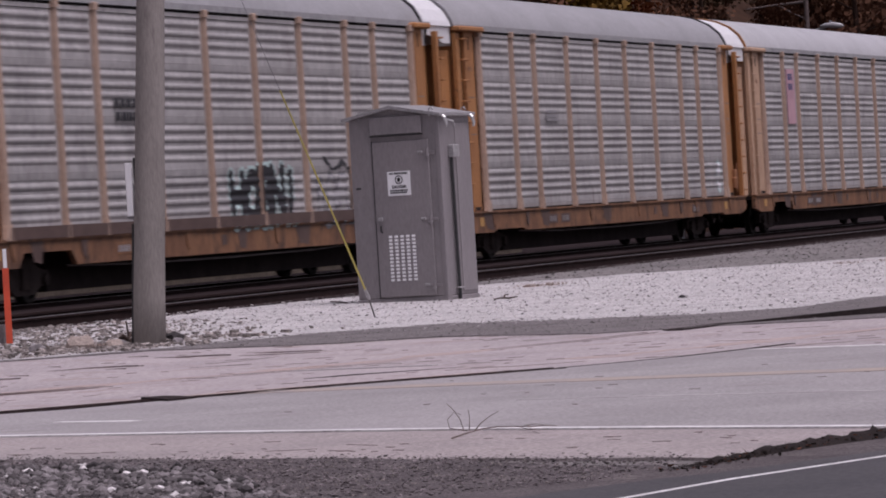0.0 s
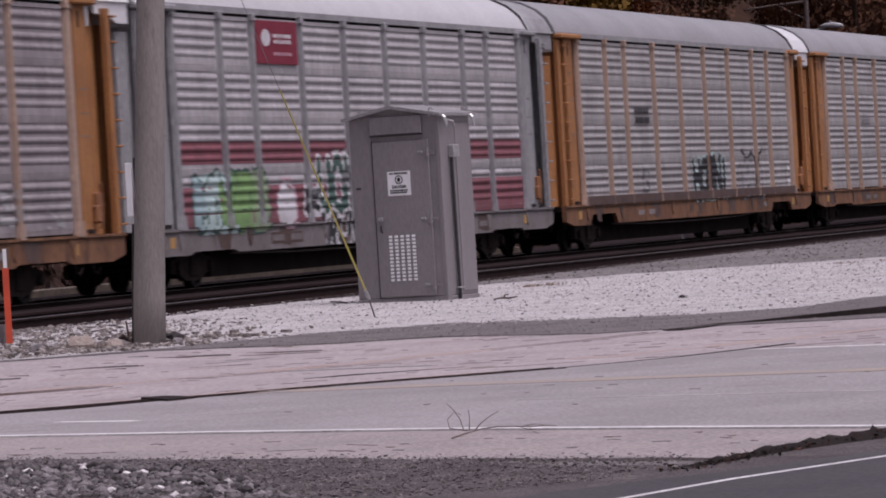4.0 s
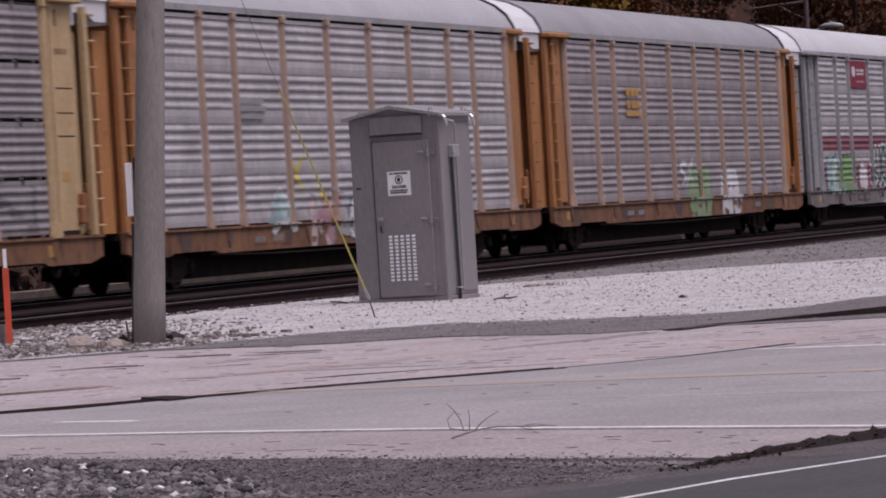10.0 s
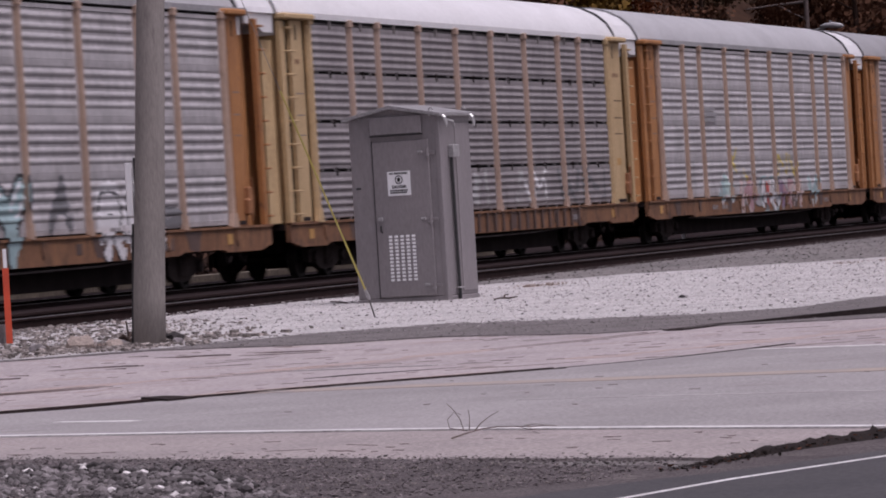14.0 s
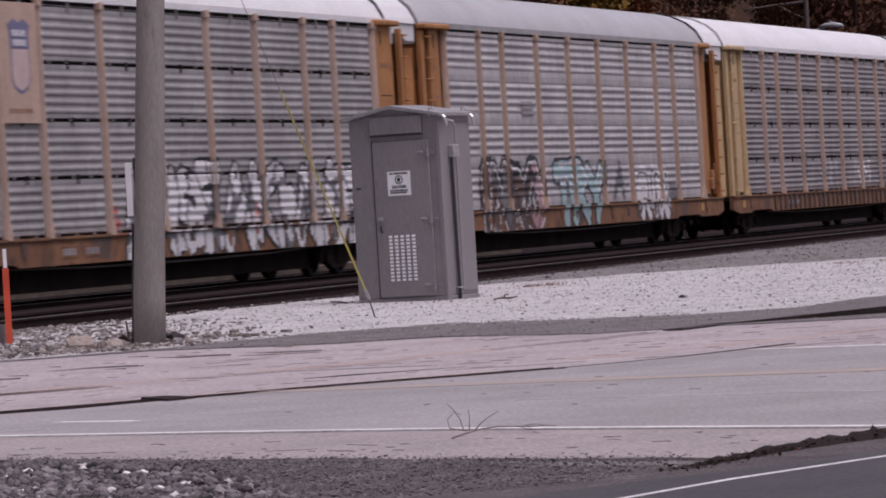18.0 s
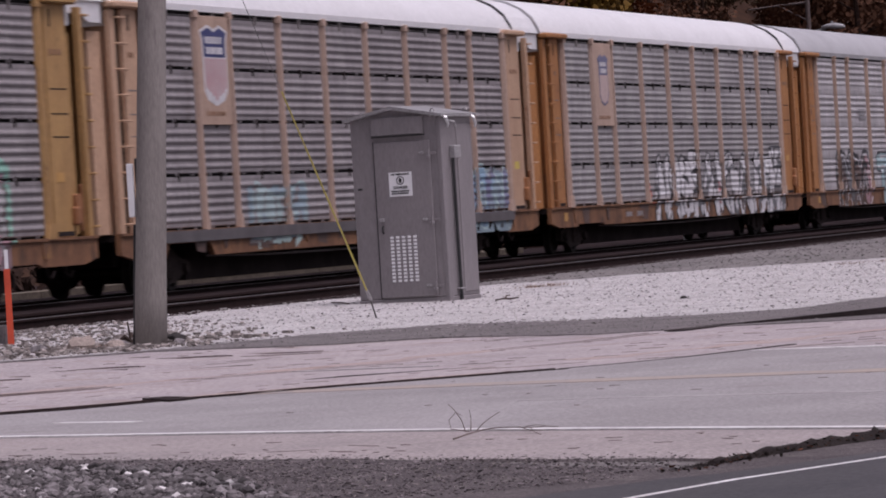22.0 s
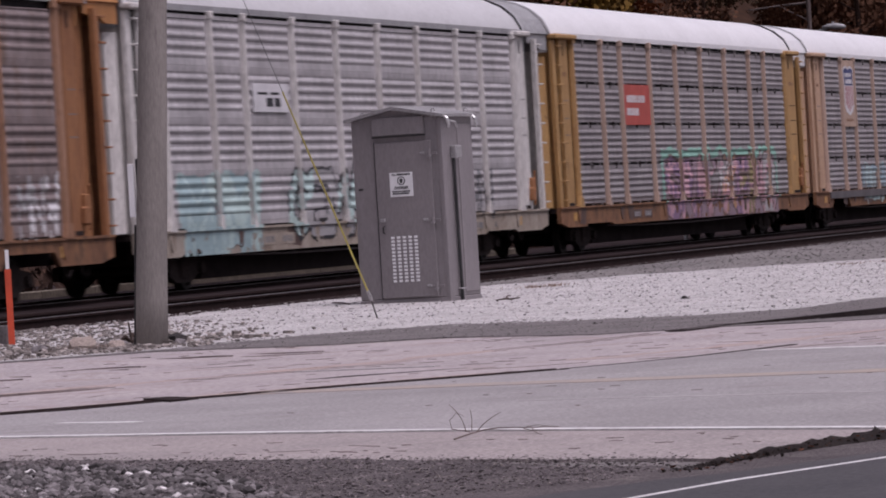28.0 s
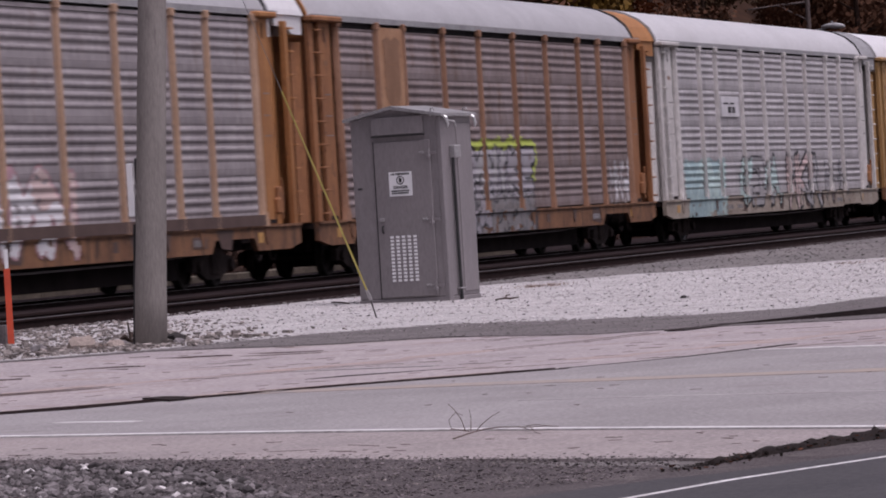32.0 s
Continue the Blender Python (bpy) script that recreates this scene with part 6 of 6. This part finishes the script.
def boulder(at, size, material, label, seed, flat=0.7):
    r = random.Random(seed)
    bm = bmesh.new()
    bmesh.ops.create_icosphere(bm, subdivisions=2, radius=size / 2)
    for v in bm.verts:
        v.co *= 1 + 0.4 * noise.noise(v.co * (3.0 / size) + Vector((seed, 0, 0)))
        v.co.z *= flat
    me = bpy.data.meshes.new("rock")
    bm.to_mesh(me)
    bm.free()
    me.materials.append(material)
    ob = tagged(new("rock", me), label, "rock", "rocks round the pole")
    ob.location = (at[0], at[1], ground_z(at[1]) + size * 0.18)


ROCK_TAN = mat("tan_rock", (0.36, 0.30, 0.265), (0.27, 0.225, 0.20), 0.9, 0, 5, 40, 0.5)
ROCK_DARK = mat("dark_rock", (0.05, 0.045, 0.045), (0.03, 0.028, 0.028), 0.9, 0, 5, 40, 0.5)
for at, size, m, label in (((44.12, 17.25), 0.30, ROCK_TAN, "pale tan rock beside the pole"), ((44.3, 16.95), 0.2, ROCK_TAN, "tan rock at the pole's foot"),
                           ((45.72, 16.80), 0.22, ROCK_DARK, "dark rock at the pole's foot"), ((45.1, 16.55), 0.14, STONE_MIX, "grey rock at the pole's foot"),
                           ((43.6, 17.5), 0.18, STONE_MIX, "grey rock beside the pole"), ((44.75, 17.05), 0.15, STONE_MIX, "grey rock at the pole's foot"), ((56.5, 14.0), 0.09, ROCK_DARK, "dark rock at the gravel's edge")):
    boulder(at, size, m, label, at[0] * 3.1 + at[1])


def stalk(name, at, height, seed, label):
    r = random.Random(seed)
    t = thing(name, label, "plant", Matrix.Translation((at[0], at[1], ground_z(at[1]))))
    part("stem", Shape().tube([(0, 0, 0), (0.01, 0.01, height * 0.5), (-0.01, 0.02, height)], [0.014, 0.012, 0.008], 6), TWIG, t)
    for k in range(5):
        a = r.uniform(0, 6.28)
        z = height * r.uniform(0.0, 0.3)
        part("sprig", Shape().tube([(0, 0, z), (0.05 * math.cos(a), 0.07 * math.sin(a), z + 0.05), (0.09 * math.cos(a), 0.12 * math.sin(a), z + 0.02)], [0.012, 0.02, 0.012], 5), TWIG, t)


stalk("dead_stalk", (45.55, 17.25), 0.24, 3, "dry brown stalk standing beside the pole")
stalk("dead_stalk", (45.3, 17.05), 0.27, 4, "dry brown stalk standing beside the pole")


def fallen_stick():
    t = thing("fallen_stick", "dark weathered stick lying on white gravel", "stick", pose(58.05, 16.8, ground_z(16.8) + 0.025))
    part("stem", Shape().tube([(-0.05, 0.09, 0), (0.06, 0.0, 0.01), (0.16, -0.06, 0.0), (0.24, -0.15, 0.012)], [0.007, 0.012, 0.012, 0.007], 6), TWIG, t)
    part("side_twig", Shape().tube([(0.08, -0.02, 0.01), (0.12, -0.01, 0.04), (0.18, -0.05, 0.05)], [0.014, 0.01, 0.006], 5), TWIG, t)
    t = thing("fallen_stick", "thin dark stick lying beside the cabinet", "stick", pose(59.3, 19.42, ground_z(19.42) + 0.02))
    part("stem", Shape().tube([(-0.48, -0.27, 0.0), (0.0, 0.0, 0.012), (0.5, 0.3, 0.01)], [0.008, 0.012, 0.008], 6), TWIG, t)
    t = thing("track_marker", "small white marker post standing beside the rails", "marker post", pose(134.6, 33.2, -0.02))
    part("post", Shape().soft(-0.1, 0.1, -0.04, 0.04, 0.0, 0.36, 0.02), SIGN_WHITE, t)
    part("base", Shape().soft(-0.14, 0.14, -0.1, 0.1, -0.05, 0.06, 0.02), STONE_MIX, t)


fallen_stick()

# flexible marker post at the picture's west side
def marker_post():
    m = thing("marker_post", "slim orange marker post with white top standing in gravel", "marker post", pose(46.8, 19.10, ground_z(19.1), 0, 0, 16.8))
    part("shaft", Shape().prism([(-0.015, -0.035), (0.015, -0.03), (0.015, 0.03), (-0.015, 0.035)], "z", 0.0, 0.83), MARKER, m, "orange plastic shaft")
    part("cap", Shape().prism([(-0.016, -0.02), (0.016, -0.018), (0.016, 0.018), (-0.016, 0.02)], "z", 0.832, 1.04), SIGN_WHITE, m, "white reflective top")
    m2 = thing("marker_block", "small grey block beside the orange marker post", "block", pose(46.9, 19.28, ground_z(19.28)))
    part("block", Shape().soft(-0.08, 0.08, -0.10, 0.08, 0.0, 0.22, 0.01), STONE_MIX, m2)


marker_post()


def branch():
    b = thing("fallen_branch", "thin dry brown branch lying on the road edge", "branch", Matrix.Translation((24.97, 7.49, 0.012)))
    right, up = Vector((0.289, -0.957, 0)), Vector((0, 0, 1))
    def seg(name, pts, r0):
        part(name, Shape().tube([right * u + up * w + Vector((0.957, 0.289, 0)) * q for u, w, q in pts], [r0 * (1 - 0.6 * i / (len(pts) - 1)) for i in range(len(pts))], 6), DRY_TWIG, b)
    seg("stem", [(-0.07, 0.0, -0.55), (0.02, 0.008, -0.2), (0.10, 0.016, 0), (0.19, 0.02, 0.05), (0.28, 0.018, 0.0), (0.37, 0.016, -0.1), (0.45, 0.02, -0.1), (0.52, 0.012, -0.1)], 0.0045)
    seg("twig", [(0.0, 0.01, 0), (-0.02, 0.08, 0), (-0.06, 0.14, 0), (-0.09, 0.17, 0)], 0.0028)
    seg("twig", [(0.02, 0.01, 0), (-0.08, 0.03, 0), (-0.09, 0.08, 0), (-0.05, 0.12, 0), (-0.01, 0.10, 0)], 0.0028)
    seg("twig", [(0.03, 0.01, 0), (0.035, 0.08, 0), (0.03, 0.13, 0)], 0.0028)
    seg("twig", [(0.06, 0.01, 0), (0.10, 0.05, 0), (0.15, 0.085, 0), (0.20, 0.11, 0)], 0.0028)
    seg("twig", [(0.30, 0.02, 0), (0.36, 0.01, -0.3), (0.42, 0.012, -0.45)], 0.0028)
    seg("twig", [(0.34, 0.02, 0), (0.40, 0.03, -0.1), (0.46, 0.022, -0.15)], 0.0022)
    seg("twig", [(0.36, 0.02, 0), (0.38, 0.004, -0.4), (0.41, 0.004, -0.7)], 0.0026)


branch()


def tuft(at, seed, n=45, h=0.045):
    r = random.Random(seed)
    s = Shape()
    for k in range(n):
        x, y, a = r.gauss(0, 0.25), r.gauss(0, 0.14), r.uniform(0, 6.28)
        z = h * r.uniform(0.5, 1.2)
        s.add([(x - 0.012, y + 0.004, 0), (x + 0.012, y - 0.004, 0), (x + 0.05 * math.cos(a), y + 0.05 * math.sin(a), z)], [(0, 1, 2)])
    ob = part("grass_tuft", s, DRY_GRASS, None, "sparse dry grass on the gravel", at=(at[0], at[1], ground_z(at[1]) + 0.01))
    tagged(ob, category="grass", kind="stuff")


for i, at in enumerate(((64.94, 18.16), (65.6, 18.2), (64.7, 18.3), (44.4, 17.2), (44.2, 17.5), (74.0, 15.6), (75.2, 15.2))):
    tuft(at, 60 + i)

# turf along the side road
def turf():
    r = np.random.RandomState(12)
    s = Shape()
    for k in range(1500):
        t = r.rand()
        x = 20.5 + 2.6 * t + r.randn() * 0.07
        y = float(np.interp(t, [0, 0.5, 1], [5.16, 4.93, 4.52])) + r.randn() * 0.05
        h = (0.008 + 0.02 * r.rand()) * min(1.0, 0.4 + t * 1.6)
        a = r.rand() * 6.28
        s.add([(x - 0.012, y, 0.02), (x + 0.012, y, 0.02), (x + 0.03 * math.cos(a), y + 0.03 * math.sin(a), 0.02 + h)], [(0, 1, 2)])
    ob = part("turf_edge", s, EDGE_GRASS, None, "dark turf between road and side road")
    tagged(ob, category="grass", kind="stuff")
    bank = Shape()
    n = 60
    for i in range(n):
        t = i / (n - 1)
        x = 20.4 + 2.8 * t
        y = float(np.interp(x, [20.4, 21.2, 21.85, 22.3, 23.2], [5.18, 5.05, 4.92, 4.76, 4.5])) + 0.05 * noise.noise(Vector((x * 6, 1, 0)))
        h = max(0.0, 0.045 * t ** 0.8 + 0.022 * noise.noise(Vector((x * 7, 5, 0))) + 0.01 * noise.noise(Vector((x * 23, 8, 0)))) * min(1, t * 5)
        bank.v += [(x - 0.12 - 0.22 * t, y - 0.05 - 0.05 * t, 0.02), (x - 0.06 - 0.08 * t, y, 0.016 + h * 0.8), (x + 0.05, y + 0.04, 0.016 + h), (x + 0.14, y + 0.10, 0.010)]
    for i in range(n - 1):
        for j in range(3):
            bank.f.append((i * 4 + j, (i + 1) * 4 + j, (i + 1) * 4 + j + 1, i * 4 + j + 1))
            bank.m.append(0)
    tagged(part("turf_bank", bank, EDGE_GRASS, None, "low dark turf bank beside the side road", smooth=True), category="ground", kind="structure")


turf()


def by_turf(r):
    t = r.rand()
    return 20.3 + 2.6 * t + r.randn() * 0.05, float(np.interp(t, [0, 0.5, 1], [5.14, 4.88, 4.48])) + r.randn() * 0.06, 0.026 + 0.03 * t * r.rand()


scatter("fallen_leaves", 50, by_turf, (0.012, 0.035), LEAF_LITTER, "rust-red fallen leaves caught in the turf", 31, 0.3, "leaves")
scatter("turf_crumbs", 160, by_turf, (0.008, 0.025), EDGE_GRASS, "dark crumbs of soil along the turf", 32, 0.6, "soil")


# ---- distance: lamp, pole and the wooded hillside ----
def far_things():
    p = thing("street_light_mast", "distant grey mast with a long side arm", "utility pole", pose(224.5, 48.5, hill(224.5, 48.5)))
    part("mast", Shape().tube([(0, 0, 0), (0, 0, 14)], [0.15, 0.10], 10), FAR_STEEL, p)
    part("arm", Shape().tube([(0, 0, 8.8), (-0.3, 1.4, 8.72), (-0.6, 2.85, 8.6)], [0.06, 0.05, 0.035], 6), FAR_STEEL, p)
    part("brace", Shape().tube([(0, 0, 7.9), (-0.15, 0.7, 8.3), (-0.3, 1.4, 8.7)], 0.04, 6), FAR_STEEL, p)
    l = thing("street_lamp", "distant grey cobra-head street lamp", "street lamp", pose(186, 39.1, 0))
    part("mast", Shape().tube([(0, 1.2, 0), (0, 1.2, 7.4), (0, 0.9, 7.75), (0, 0.3, 7.85)], [0.1, 0.07, 0.05, 0.04], 8), STEEL_WIRE, l)
    head = Shape()
    head.tube([(0, 0.55, 7.9), (0, 0.3, 7.93), (0, 0.0, 7.92), (0, -0.3, 7.88), (0, -0.42, 7.86)], [0.05, 0.10, 0.13, 0.10, 0.04], 10)
    part("lamp_head", head, GREY_PAINT, l, smooth=True)
    part("photocell", Shape().tube([(0, 0.12, 8.0), (0, 0.12, 8.12)], 0.05, 8), GREY_PAINT, l)


far_things()


def tree_kind(seed, height, leaf, density):
    r = random.Random(seed)
    trunk = Shape()
    path = [Vector((0, 0, 0))]
    for i in range(1, 8):
        path.append(Vector((r.gauss(0, 0.10) * i * 0.3, r.gauss(0, 0.10) * i * 0.3, height * i / 7)))
    trunk.tube(path, [0.20 * height / 12 * (1 - 0.86 * i / 7) for i in range(8)], 8)
    tips = []
    for k in range(26):
        z = height * r.uniform(0.22, 0.95)
        i = min(6, int(z / height * 7))
        p = path[i].lerp(path[i + 1], z / height * 7 - i)
        a, ln = r.uniform(0, 6.28), height * r.uniform(0.12, 0.30) * (1.15 - z / height)
        e = p + Vector((math.cos(a) * ln, math.sin(a) * ln, ln * r.uniform(0.3, 0.9)))
        mid = p.lerp(e, 0.5) + Vector((0, 0, -0.05 * ln))
        trunk.tube([p, mid, e], [0.05, 0.03, 0.012], 5)
        tips += [e, mid]
        for q in range(3):
            b = mid.lerp(e, r.random())
            f = b + Vector((r.gauss(0, 0.5), r.gauss(0, 0.5), r.uniform(0.2, 0.8)))
            trunk.tube([b, f], [0.018, 0.006], 4)
            tips.append(f)
    crown = Shape()
    for tip in tips:
        for q in range(int(0.35 * density * r.uniform(0.3, 1.7))):
            c = tip + Vector((r.gauss(0, 0.38), r.gauss(0, 0.38), r.gauss(0, 0.30)))
            u = Vector((r.gauss(0, 1), r.gauss(0, 1), r.gauss(0, 1))).normalized()
            w = u.orthogonal().normalized()
            s = r.uniform(0.11, 0.22)
            crown.add([c - u * s, c + w * s * 0.6, c + u * s, c - w * s * 0.6], [(0, 1, 2, 3)])
    return trunk.mesh("trunk", [BARK]), crown.mesh("crown", [leaf])


def undergrowth():
    """Dark brush added at the foot of the hill, standing in for shade seen beneath the wagons."""
    r = np.random.RandomState(41)
    s = Shape()
    for k in range(5200):
        x = r.uniform(70, 190)
        z = 1.5 * r.rand() ** 1.3 * (0.8 + 0.3 * math.sin(x * 0.9))
        c = Vector((x, r.uniform(38.5, 40.5), z - 0.05))
        u = Vector(r.randn(3)).normalized() * r.uniform(0.10, 0.24)
        w = u.orthogonal() * 0.6
        s.add([c - u, c + w, c + u, c - w], [(0, 1, 2, 3)])
    tagged(part("undergrowth", s, BARK, None, "dark brush added as a screen for the shade beneath the wagons"), category="undergrowth", kind="stuff")


undergrowth()

KINDS = [(tree_kind(1, 11, LEAF_BROWN, 92), LEAF_BROWN, "bare-limbed brown autumn tree on the hillside"),
         (tree_kind(2, 13, LEAF_BROWN, 60), LEAF_BROWN, "nearly leafless brown tree on the hillside"),
         (tree_kind(3, 9, LEAF_ORANGE, 96), LEAF_ORANGE, "orange-leaved autumn tree on the hillside"),
         (tree_kind(4, 12, LEAF_DULL, 92), LEAF_DULL, "dull olive-brown tree on the hillside"),
         (tree_kind(6, 10, LEAF_YELLOW, 100), LEAF_YELLOW, "yellow-olive autumn tree on the hillside")]
rt = random.Random(5)
for k in range(190):
    x = rt.uniform(150, 420)
    y = x * rt.uniform(0.185, 0.31) + rt.uniform(0, 14)
    if y < 49:
        continue
    (trunk, crown), leaf, label = KINDS[4 if 0.262 < y / x < 0.285 and rt.random() < 0.8 else rt.choices((0, 1, 2, 3), (5, 3, 2.4, 3))[0]]
    t = thing("tree", label, "tree", pose(x, y, hill(x, y) - 0.1, 0, 0, rt.uniform(0, 360)), "trees of the wooded hillside")
    t.scale = [rt.uniform(0.75, 1.2)] * 3
    part("trunk", trunk, BARK, t)
    part("crown", crown, leaf, t)

motions()
